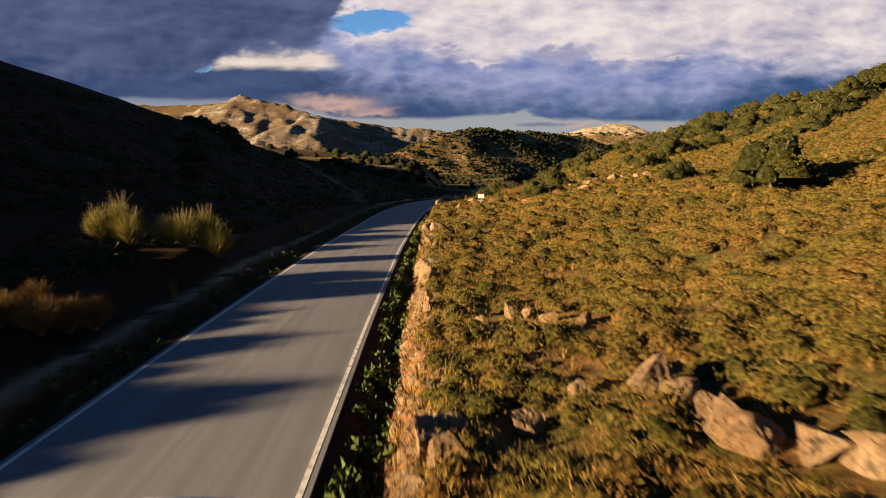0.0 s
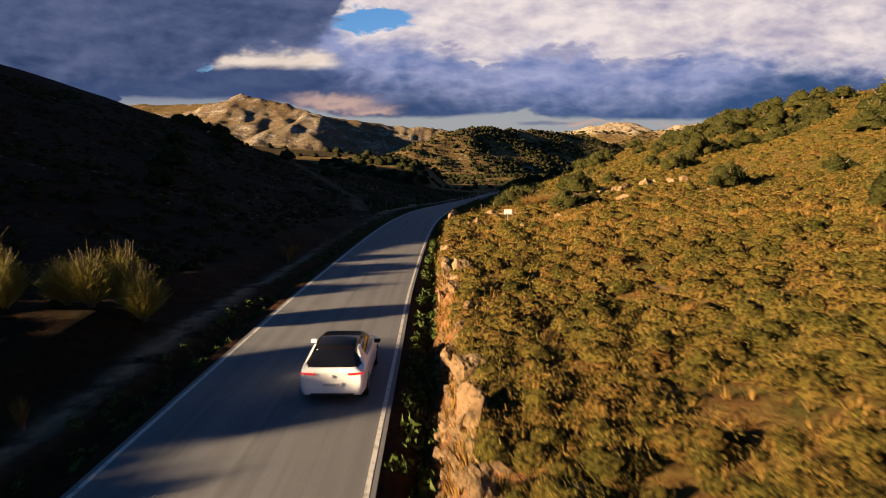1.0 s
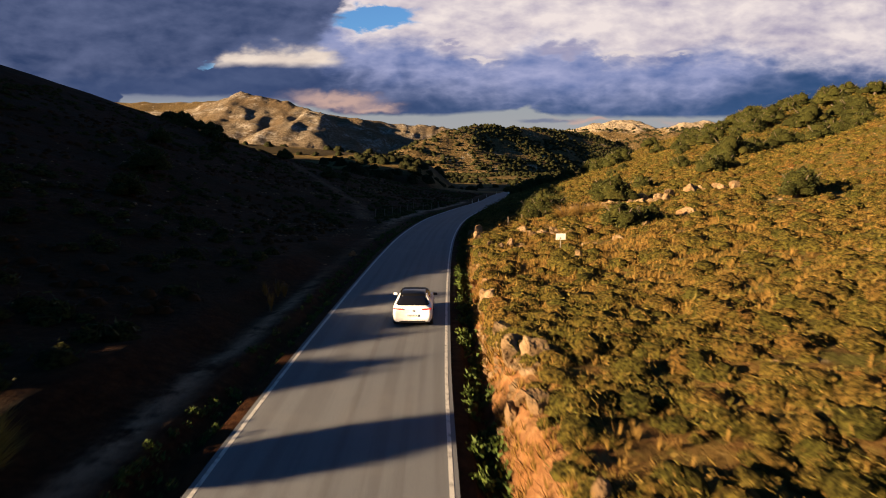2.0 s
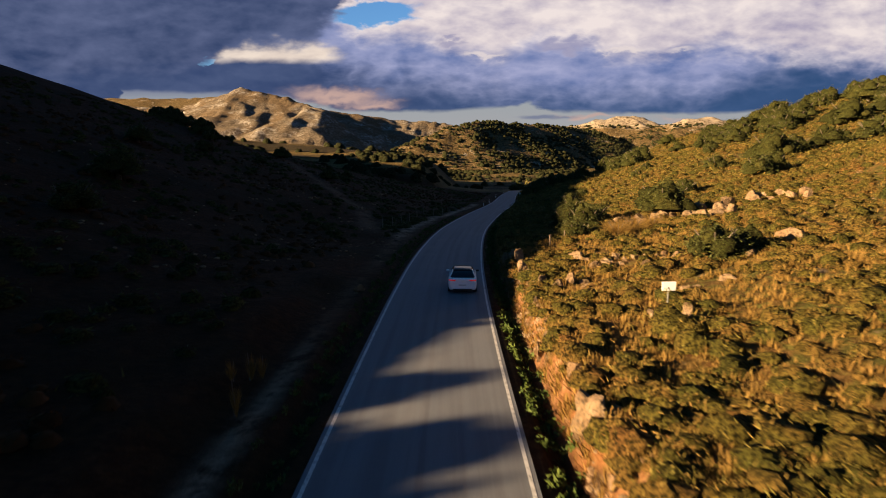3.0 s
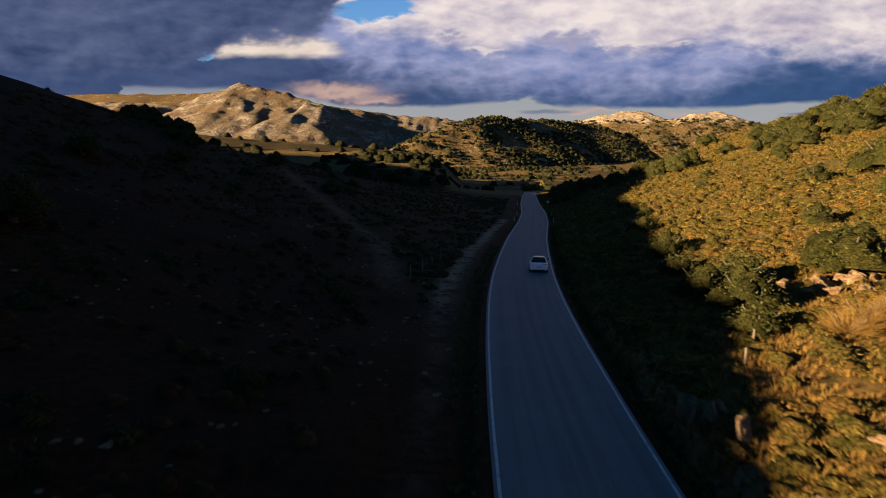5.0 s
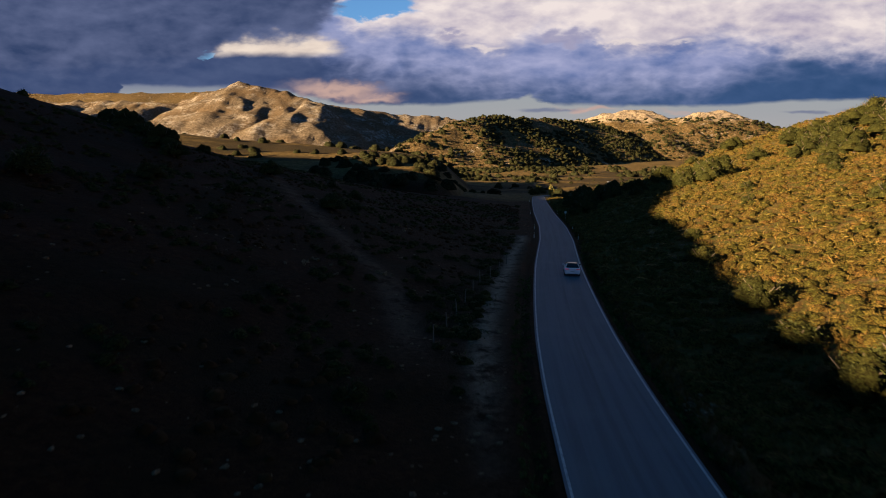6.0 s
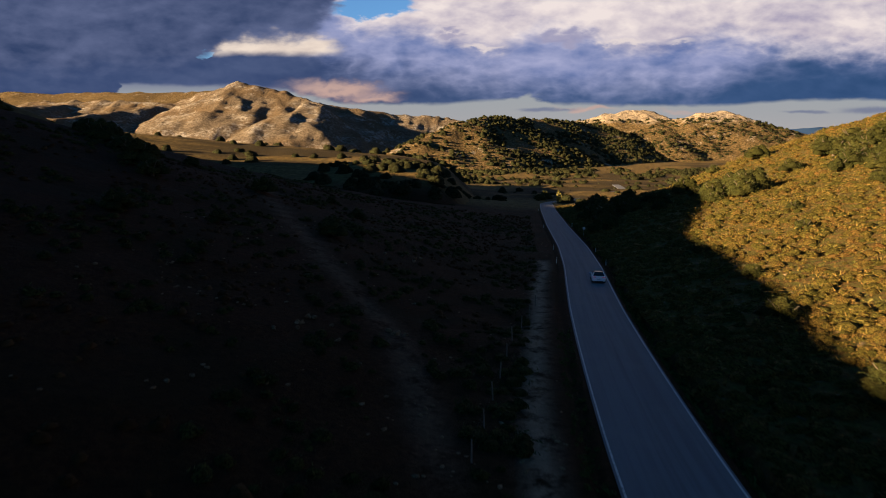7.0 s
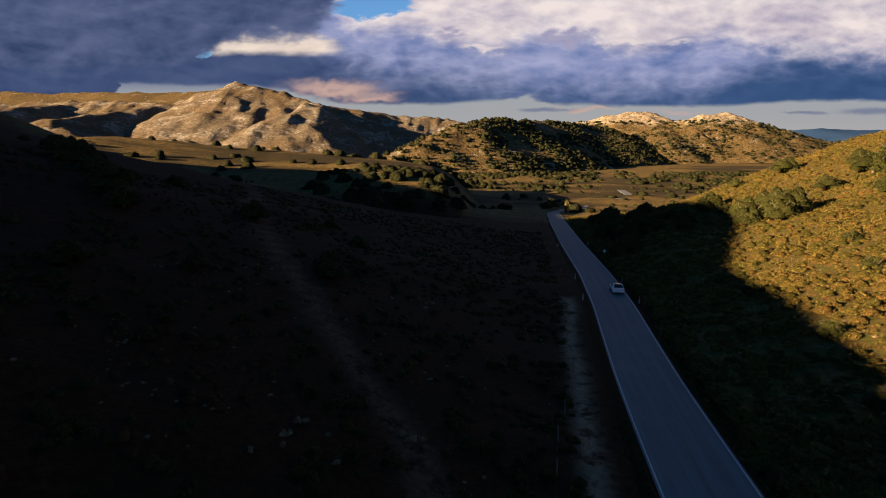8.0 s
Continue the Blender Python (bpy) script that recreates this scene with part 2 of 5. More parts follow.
def leaf_paint(*stops):
    def paint(n):
        p = place(n)
        mixed = n.math("ADD", n.math("MULTIPLY", island(n), 0.34), n.math("ADD", n.math("MULTIPLY", n.noise(p, 0.22, 2), 0.5), n.math("MULTIPLY", n.noise(p, 1.3, 2), 0.5)))
        return n.ramp(n.math("SUBTRACT", mixed, 0.145), [(k / (len(stops) - 1) * 0.8 + 0.1, s) for k, s in enumerate(stops)])
    return paint


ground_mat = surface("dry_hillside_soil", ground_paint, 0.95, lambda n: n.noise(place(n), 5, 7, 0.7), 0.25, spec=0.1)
asphalt_mat = surface("worn_asphalt", asphalt_paint, 0.75, lambda n: n.noise(place(n), 90, 3), 0.008, spec=0.16)
line_mat = surface("road_paint", lambda n: n.mix(n.remap(n.noise(place(n), 5, 6, 0.75), 0.48, 0.64), (0.50, 0.49, 0.47), (0.20, 0.195, 0.19)), 0.7)
rock_mat = surface("limestone", rock_paint, 0.92, lambda n: n.noise(place(n), 5, 8, 0.74), 0.15, spec=0.15)
scrub_mat = surface("scrub_leaves", leaf_paint((0.024, 0.027, 0.006), (0.068, 0.066, 0.013), (0.120, 0.094, 0.019), (0.175, 0.103, 0.026), (0.24, 0.108, 0.034)), 0.75, spec=0.12)
gold_mat = surface("dry_grass", leaf_paint((0.055, 0.032, 0.008), (0.130, 0.078, 0.019), (0.200, 0.118, 0.030), (0.26, 0.158, 0.048)), 0.8, spec=0.12)
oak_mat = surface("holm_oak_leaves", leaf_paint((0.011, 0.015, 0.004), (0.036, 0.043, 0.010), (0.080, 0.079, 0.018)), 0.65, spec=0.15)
# scrub leaves darkened to brown: the western slope's shade is in this colour
west_shade_mat = surface("shade_dark_scrub", leaf_paint((0.014, 0.007, 0.002), (0.040, 0.018, 0.006), (0.075, 0.036, 0.013)), 0.85, spec=0.05)
broom_mat = surface("broom_stems", leaf_paint((0.09, 0.085, 0.018), (0.19, 0.165, 0.038), (0.28, 0.225, 0.070)), 0.75, spec=0.15)
weed_mat = surface("ditch_weeds", leaf_paint((0.0186, 0.031, 0.0062), (0.0434, 0.0682, 0.0112), (0.0868, 0.1054, 0.0186)), 0.7, spec=0.2)


def foliage(name, scale, depth, *stops):
    """Dense foliage seen as a whole: leaf tints, shade between leaves painted dark, deep fine relief."""
    tint = leaf_paint(*stops)

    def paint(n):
        gap_shade = n.remap(n.noise(place(n), scale, 8, 0.75), 0.41, 0.58)
        return n.mix(gap_shade, (0.012, 0.010, 0.003), tint(n))
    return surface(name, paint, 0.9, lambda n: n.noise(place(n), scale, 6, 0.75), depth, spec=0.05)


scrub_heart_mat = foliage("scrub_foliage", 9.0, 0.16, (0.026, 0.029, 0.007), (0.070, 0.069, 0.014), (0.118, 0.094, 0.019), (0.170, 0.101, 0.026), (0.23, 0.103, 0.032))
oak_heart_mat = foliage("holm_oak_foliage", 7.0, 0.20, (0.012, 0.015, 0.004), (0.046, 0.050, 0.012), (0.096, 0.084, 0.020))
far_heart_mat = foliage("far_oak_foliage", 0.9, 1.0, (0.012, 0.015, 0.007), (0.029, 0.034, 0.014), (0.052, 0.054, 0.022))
bark_mat = surface("grey_bark", lambda n: n.ramp(n.noise(place(n), 12, 6), [(0.3, (0.05, 0.038, 0.028)), (0.7, (0.17, 0.13, 0.10))]), 0.9, lambda n: n.noise(place(n), 25, 5), 0.03)
wood_mat = surface("weathered_post_wood", lambda n: n.ramp(n.noise(place(n), 14, 6), [(0.3, (0.10, 0.075, 0.055)), (0.7, (0.24, 0.19, 0.15))]), 0.9)
board_mat = surface("white_sign_paint", lambda n: n.mix(n.remap(n.noise(place(n), 6, 5), 0.58, 0.72), (0.80, 0.78, 0.74), (0.5, 0.44, 0.36)), 0.5)
zinc_mat = surface("galvanised_steel", lambda n: n.ramp(n.noise(place(n), 30, 3), [(0.3, (0.30, 0.30, 0.30)), (0.7, (0.48, 0.48, 0.48))]), 0.45, metal=0.8)
black_mat = surface("black_plastic", (0.012, 0.012, 0.013), 0.5)
paint_mat = surface("white_car_paint", lambda n: n.mix(n.remap(n.noise(place(n), 1.5, 4), 0.5, 0.8), (0.80, 0.81, 0.82), (0.74, 0.74, 0.75)), 0.25, spec=0.5)
roof_mat = surface("black_roof_paint", (0.006, 0.006, 0.007), 0.15, spec=0.15)
glass_mat = surface("tinted_glass", (0.006, 0.006, 0.008), 0.04, spec=0.4)
tyre_mat = surface("tyre_rubber", (0.015, 0.015, 0.016), 0.85)
rim_mat = surface("alloy_rim", (0.35, 0.35, 0.36), 0.3, metal=0.9)
amber_mat = surface("reflector", (0.75, 0.42, 0.04), 0.3)
grey_text_mat = surface("plate_characters", (0.24, 0.24, 0.26), 0.6)
plate_mat = surface("number_plate", (0.72, 0.72, 0.70), 0.4)


def lamp_red():
    m = surface("tail_lamp_red", (0.45, 0.006, 0.01), 0.15, spec=0.6)
    b = next(x for x in m.node_tree.nodes if x.type == "BSDF_PRINCIPLED")
    b.inputs["Emission Color"].default_value, b.inputs["Emission Strength"].default_value = (1.0, 0.03, 0.03, 1), 0.07
    return m


red_mat = lamp_red()


# ---------------------------------------------------------------- the lie of the land
def fade(v, a, b):
    s = np.clip((v - a) / (b - a), 0, 1)
    return s * s * (3 - 2 * s)


def lattice(seed):
    return np.random.default_rng(seed).random((256, 256))


LATTICES = [lattice(k) for k in range(4)]


def value_noise(x, y, seed=0):
    g = LATTICES[seed % 4]
    x, y = np.asarray(x, float) + seed * 17.3, np.asarray(y, float) + seed * 9.1
    i, j = np.floor(x).astype(int), np.floor(y).astype(int)
    fx, fy = x - i, y - j
    fx, fy = fx * fx * (3 - 2 * fx), fy * fy * (3 - 2 * fy)
    a, b = g[i % 256, j % 256], g[(i + 1) % 256, j % 256]
    c, d = g[i % 256, (j + 1) % 256], g[(i + 1) % 256, (j + 1) % 256]
    return (a * (1 - fx) + b * fx) * (1 - fy) + (c * (1 - fx) + d * fx) * fy - 0.5


def fractal(x, y, size, octaves=4, seed=0, ridged=False):
    total, gain = 0.0, 1.0
    for k in range(octaves):
        v = value_noise(x / size * 2**k, y / size * 2**k, seed + k)
        total = total + gain * ((0.5 - 2 * np.abs(v)) if ridged else v)
        gain *= 0.5
    return total


def smooth_line(ys, vs, width):
    """A line through a few knots, rounded over that width."""
    line = np.arange(-150.0, 5200.0)
    v = np.interp(line, ys, vs)
    k = np.exp(-np.linspace(-2, 2, 2 * width + 1) ** 2)
    pad = np.concatenate([np.full(width, v[0]) + (v[1] - v[0]) * np.arange(-width, 0), v, np.full(width, v[-1])])
    v = np.convolve(pad, k / k.sum(), "valid")
    return lambda y: np.interp(y, line, v)


road_x = smooth_line([-150, 0, 20, 40, 54, 65, 76, 86, 96, 106, 116, 126, 138, 150, 166, 190, 236, 300, 350, 385, 430, 500, 645, 900],
                     [-2.0, -4.85, -5.4, -5.75, -5.68, -5.5, -5.15, -4.6, -3.85, -2.8, -1.45, 0.0, 1.85, 3.95, 6.8, 10.4, 15.9, 24.5, 32, 45, 75, 112, 138, 200], 7)
land_x = smooth_line([-150, 0, 40, 65, 96, 126, 150, 190, 236, 300, 350, 400, 5000], [-2.0, -4.85, -5.75, -5.5, -3.85, 0, 3.95, 10.4, 15.9, 24.5, 32, 36, 36], 9)
road_z = smooth_line([-150, 0, 20, 54, 80, 105, 125, 147, 170, 210, 250, 350, 400, 500, 650, 900, 2000, 5000],
                     [9.0, 2.75, 2.15, 0.9, 0.1, -1.05, -2.2, -3.45, -4.7, -7.0, -9.3, -15.4, -19.0, -22, -25, -26, -34, -60], 9)
west_rise = smooth_line([-150, 15, 30, 55, 75, 130, 163, 181, 205, 267, 300, 342, 430, 520, 700], [0.42, 0.42, 0.43, 0.435, 0.435, 0.44, 0.39, 0.335, 0.30, 0.20, 0.145, 0.125, 0.145, 0.12, 0.04], 10)
west_crest = smooth_line([-150, 20, 30, 34, 39, 48, 65, 90, 200, 300], [10.6, 11.4, 13.6, 15.0, 22.0, 26.5, 32.5, 43, 44, 44], 4)
east_rise = smooth_line([-150, 0, 42, 60, 80, 100, 120, 150, 200, 235, 320, 700], [0.20, 0.19, 0.175, 0.10, 0.09, 0.10, 0.145, 0.205, 0.30, 0.34, 0.34, 0.34], 10)
bank_rise = smooth_line([-150, 0, 40, 60, 76, 100, 130, 170, 300], [0.8, 0.85, 0.95, 1.15, 1.0, 0.55, 0.35, 0.5, 0.2], 6)
HALF_ROAD = 3.02


def land(x, y, rough=True):
    x, y = np.asarray(x, float), np.asarray(y, float)
    u = x - np.where(y < 330, road_x(y), land_x(y))
    base = road_z(y)
    wobble = 0.5 * value_noise(y / 4.0, 0 * y, 1) + 0.35 * value_noise(y / 1.3, 0 * y, 2)
    # east: ditch, cut bank, hillside
    toe = 3.85 + 0.5 * wobble
    bank = bank_rise(y) * (1 + 0.6 * wobble)
    e = np.minimum(np.maximum(u - 5.0, 0), 260)
    shoulder = fade(y, 40, 70) * (1 - fade(y, 105, 135))
    soft = 10 * (1 - fade(y, 35, 60))
    brow = 108 - 16 * np.log1p(np.exp((108 - e) / 16))      # the hill rounds off along its brow
    climb = np.maximum(np.minimum(e, brow), 0) + 0.16 * np.maximum(e - 100, 0)
    slope = east_rise(y) * climb * climb / (climb + soft + 1e-6) + 0.0008 * climb**2 * (1 - fade(y, 110, 180)) + 0.20 * np.clip(climb - 42, 0, 60) * shoulder
    slope = slope * (1 - fade(y - 0.55 * np.maximum(x - 60, 0), 240, 350))
    east = (1 - fade(y, 312, 332)) * (-0.5 * fade(u, HALF_ROAD + 0.1, 3.7) + (bank + 0.5) * fade(u, toe, toe + 1.0)) + slope
    tail = 1 - fade(y, 312, 332)
    # west: shallow ditch, verge track, low bank, then the hill up to its crest
    w = np.maximum(-u - 7.5, 0)
    top = west_crest(y)
    hill = west_rise(y) * w**2 / (w + 25) + 1e-6
    hill = hill * top / (hill**6 + top**6) ** (1 / 6)
    west = tail * (-0.35 * fade(-u, HALF_ROAD + 0.1, 3.8) + 0.40 * fade(-u, 3.9, 4.5)) + 0.8 * fade(-u, 6.0, 8.2) * (1 - fade(y, 55, 95)) + hill
    z = base + np.where(u > 0, east, west)
    off = np.abs(u)
    if rough:
        far = fade(off, 5.0, 40)
        z = z + fade(off, 3.4, 6) * (0.22 * fractal(x, y, 2.4, 3, 1) + 0.5 * fractal(x, y, 9, 2, 2)) + far * 2.2 * fractal(x, y, 38, 3, 3)
    return z - 0.09 * (1 - fade(off, HALF_ROAD, HALF_ROAD + 0.15))


def to_mesh(name, verts, faces_by_corners, mats, mat_ids=None, smooth=False):
    """A mesh from numpy arrays: vertices and faces of four corners, or of three with -1 in the fourth place."""
    me = bpy.data.meshes.new(name)
    verts, faces = np.asarray(verts, np.float32), np.asarray(faces_by_corners, np.int32)
    me.vertices.add(len(verts))
    me.vertices.foreach_set("co", verts.ravel())
    corners = faces[faces >= 0]
    count = (faces >= 0).sum(1)
    me.loops.add(len(corners))
    me.loops.foreach_set("vertex_index", corners)
    me.polygons.add(len(faces))
    me.polygons.foreach_set("loop_start", (np.cumsum(count) - count).astype(np.int32))
    for m in mats:
        me.materials.append(m)
    if mat_ids is not None:
        me.polygons.foreach_set("material_index", np.asarray(mat_ids, np.int32))
    me.polygons.foreach_set("use_smooth", np.full(len(faces), smooth))
    me.update(calc_edges=True)
    me.validate()
    return me


def shifted(faces, by):
    """Face corners moved on by a number of vertices."""
    return np.where(faces < 0, faces, faces + by)


def slips(count):
    """The faces of so many single triangles."""
    f = np.full((count, 4), -1)
    f[:, :3] = np.arange(count * 3).reshape(-1, 3)
    return f


def grid_faces(rows, cols):
    a = (np.arange(rows - 1)[:, None] * cols + np.arange(cols - 1)[None]).ravel()
    return np.stack([a, a + 1, a + cols + 1, a + cols], 1)


def steps(start, *runs):
    out = [start]
    for end, by in runs:
        while out[-1] < end - 1e-6:
            out.append(out[-1] + by)
    return out


def growing(start, first, factor, end):
    out, by = [start], first
    while out[-1] < end:
        by *= factor
        out.append(out[-1] + by)
    return out


def trail_x(y):
    """The foot trail up the western slope."""
    return np.interp(y, [95, 110, 122, 140, 176, 230, 300], [-13, -15.5, -18, -27, -44, -62, -90])


def build_ground():
    ys = np.array(steps(-45, (70, 0.55), (140, 0.9), (230, 1.5), (400, 3.0), (700, 7.0)) + growing(700, 8, 1.12, 4800)[1:])
    east = steps(3.0, (12, 0.28)) + growing(12, 0.3, 1.045, 260)[1:] + growing(290, 40, 1.3, 4600)
    west = steps(3.0, (11, 0.32)) + growing(11, 0.4, 1.05, 240)[1:] + growing(270, 40, 1.3, 4600)
    us = np.array([-v for v in west[::-1]] + [-1.0, 1.0] + east)
    y, u = np.meshgrid(ys, us, indexing="ij")
    x = u + np.where(y < 330, road_x(y), land_x(y))
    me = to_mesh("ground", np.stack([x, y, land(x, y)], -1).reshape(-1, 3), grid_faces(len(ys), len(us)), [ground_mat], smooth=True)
    verge = np.exp(-((u + np.interp(y, [0, 60, 100, 170], [5.1, 5.2, 6.4, 6.2]) + 0.9 * value_noise(y / 9, u * 0, 2)) / np.interp(y, [0, 60, 100], [0.5, 0.4, 0.9])) ** 2) * (y < 172) * (1 - 0.8 * fade(y, 50, 62) * (1 - fade(y, 88, 100)))
    trail = np.exp(-((x - trail_x(y)) / 1.3) ** 2) * fade(y, 95, 110) * (1 - fade(y, 200, 260))
    bank = fade(u, 3.9, 4.3) * (1 - fade(u, 5.2, 6.2)) * (1 - fade(y, 85, 110))
    me.attributes.new("dirt", "FLOAT", "POINT").data.foreach_set("value", np.clip(verge * np.interp(y, [40, 60, 100], [1.0, 0.8, 1.0]) + trail * 0.3 + bank * 0.2, 0, 1).ravel().astype(np.float32))
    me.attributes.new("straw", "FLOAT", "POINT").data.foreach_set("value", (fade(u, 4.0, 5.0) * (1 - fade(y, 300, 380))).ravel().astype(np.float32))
    me.attributes.new("earth", "FLOAT", "POINT").data.foreach_set("value", np.clip(bank + 0.35 * fade(u, 4.5, 6.0) * (1 - fade(u, 9, 14)) * (1 - fade(y, 90, 120)), 0, 1).ravel().astype(np.float32))
    return tagged(new("ground", me), "dry scrubby hillside ground of ochre soil and pale stones", "ground", kind="structure")


def build_road():
    ys = np.array(steps(-45, (160, 1.0), (400, 3.0), (560, 8.0)))
    x, z = road_x(ys), road_z(ys)
    h = np.gradient(x, ys)
    nx, ny = 1 / np.sqrt(1 + h * h), -h / np.sqrt(1 + h * h)

    def ribbon(name, a, b, lift, mat, thick):
        us = np.linspace(a, b, 9 if b - a > 1 else 2)
        camber = -0.012 * np.abs(us)
        wide = np.where(us[None] > 0, np.interp(ys, [30, 70], [0.968, 0.947])[:, None], 0.98)
        top = np.stack([x[:, None] + nx[:, None] * us * wide, ys[:, None] + ny[:, None] * us * wide, z[:, None] + camber + lift], -1)
        low = top[:, [0, -1]] - np.array([0, 0, thick])
        ring = np.concatenate([low[:, :1], top, low[:, 1:]], 1)
        me = to_mesh(name, ring.reshape(-1, 3), grid_faces(len(ys), ring.shape[1]), [mat])
        lane = np.stack([np.broadcast_to(np.concatenate([[a], us, [b]])[None], ring.shape[:2]), np.broadcast_to(ys[:, None], ring.shape[:2]), np.zeros(ring.shape[:2])], -1)
        me.attributes.new("lane", "FLOAT_VECTOR", "POINT").data.foreach_set("vector", lane.astype(np.float32).ravel())
        return me

    road = tagged(new("road", ribbon("road", -HALF_ROAD, HALF_ROAD, 0.0, asphalt_mat, 0.2)), "narrow grey worn asphalt country road winding downhill", "road", kind="structure")
    for side, name in ((-1, "west"), (1, "east")):
        tagged(new("edge_line_" + name, ribbon("edge_line", side * 2.84 - 0.055, side * 2.84 + 0.055, 0.005, line_mat, 0.003)), "worn white painted edge line on the asphalt", "road marking", kind="structure")
    return road


ground = build_ground()
road = build_road()


# ---------------------------------------------------------------- far hills
def build_hill(name, label, ridges, span, spacing, mat, rough, floor, seed, crag=0.0):
    """A hill from ridge lines: each is (x, y, z) to (x, y, z), falling off by a slope to its west and to its east or south."""
    xs, ys = np.arange(span[0], span[1], spacing), np.arange(span[2], span[3], spacing * 1.2)
    y, x = np.meshgrid(ys, xs, indexing="ij")
    z = np.full(x.shape, float(floor))
    wx = x + 30 * fractal(x, y, 140, 3, seed)
    wy = y + 40 * fractal(x, y, 170, 3, seed + 1)
    for (ax, ay, az), (bx, by, bz), slope in ridges:
        dx, dy = bx - ax, by - ay
        t = np.clip(((wx - ax) * dx + (wy - ay) * dy) / (dx * dx + dy * dy), 0, 1)
        d = np.hypot(wx - ax - t * dx, wy - ay - t * dy)
        z = np.maximum(z, az + (bz - az) * t - slope * (np.sqrt(d * d + 120) - 11))
    high = fade(z - floor, 0, 30)
    z = z + high * (rough * fractal(x, y, 90, 4, seed + 2, True) + crag * fractal(x, y, 22, 3, seed + 3, True))
    z = z - high * rough * 0.9 * np.abs(fractal(x * 1.0 + 12 * fractal(x, y, 60, 2, seed), y * 0.22, 42, 3, seed + 7)) * fade(z - floor, 10, 60)
    edge = np.minimum.reduce([fade(x, xs[0], xs[0] + 60), 1 - fade(x, xs[-1] - 60, xs[-1]), fade(y, ys[0], ys[0] + 60), 1 - fade(y, ys[-1] - 60, ys[-1])])
    z = z * edge + (floor - 12) * (1 - edge)
    me = to_mesh(name, np.stack([x, y, z], -1).reshape(-1, 3), grid_faces(len(ys), len(xs)), [mat], smooth=True)
    ob = tagged(new(name, me), label, "hill", kind="structure")
    heights = (xs, ys, z)
    return ob, heights


def far_rock_paint(n):
    p = place(n)
    grain = n.noise(p, 0.20, 8, 0.75)
    c = n.ramp(grain, [(0.32, (0.055, 0.042, 0.028)), (0.48, (0.135, 0.104, 0.072)), (0.66, (0.24, 0.195, 0.145))])
    # ochre grass, then broken grey-white crags in belts, then dark scrub
    c = n.mix(n.math("MULTIPLY", n.remap(n.noise(p, 0.012, 5), 0.46, 0.60), 0.8), c, n.ramp(grain, [(0.3, (0.070, 0.047, 0.025)), (0.7, (0.185, 0.128, 0.074))]))
    belt = n.remap(n.noise(n.add("ShaderNodeMapping", (("Scale", (0.6, 0.6, 2.2)),), Vector=p), 0.022, 7, 0.7), 0.49, 0.61)
    c = n.mix(n.math("MULTIPLY", belt, n.remap(n.noise(p, 0.11, 9, 0.78), 0.46, 0.53)), c, n.ramp(grain, [(0.3, (0.15, 0.135, 0.115)), (0.7, (0.48, 0.44, 0.39))]))
    return n.mix(n.math("MULTIPLY", n.remap(n.noise(p, 0.26, 6, 0.72), 0.56, 0.62), 0.8), c, (0.038, 0.034, 0.018))


def far_wood_paint(n):
    p = place(n)
    c = n.ramp(n.noise(p, 0.22, 8, 0.7), [(0.3, (0.045, 0.030, 0.013)), (0.5, (0.120, 0.080, 0.034)), (0.7, (0.24, 0.175, 0.095))])
    c = n.mix(n.math("MULTIPLY", n.remap(n.noise(p, 0.03, 8, 0.72), 0.57, 0.63), n.remap(n.noise(p, 0.14, 6, 0.7), 0.45, 0.55)), c, (0.36, 0.31, 0.25))
    return n.mix(n.remap(n.noise(p, 0.30, 5), 0.56, 0.61), c, (0.030, 0.030, 0.012))


def cap_paint(n):
    """Pale limestone along the tops, brown scrub below."""
    p = place(n)
    level = n.math("ADD", n.add("ShaderNodeSeparateXYZ", Vector=p).outputs[2], n.math("MULTIPLY", n.noise(p, 0.02, 7, 0.7), 40.0))
    return n.mix(n.remap(level, 62.0, 72.0), far_wood_paint(n), n.mix(n.remap(n.noise(p, 0.10, 8, 0.75), 0.38, 0.56), far_rock_paint(n), (0.36, 0.29, 0.205)))


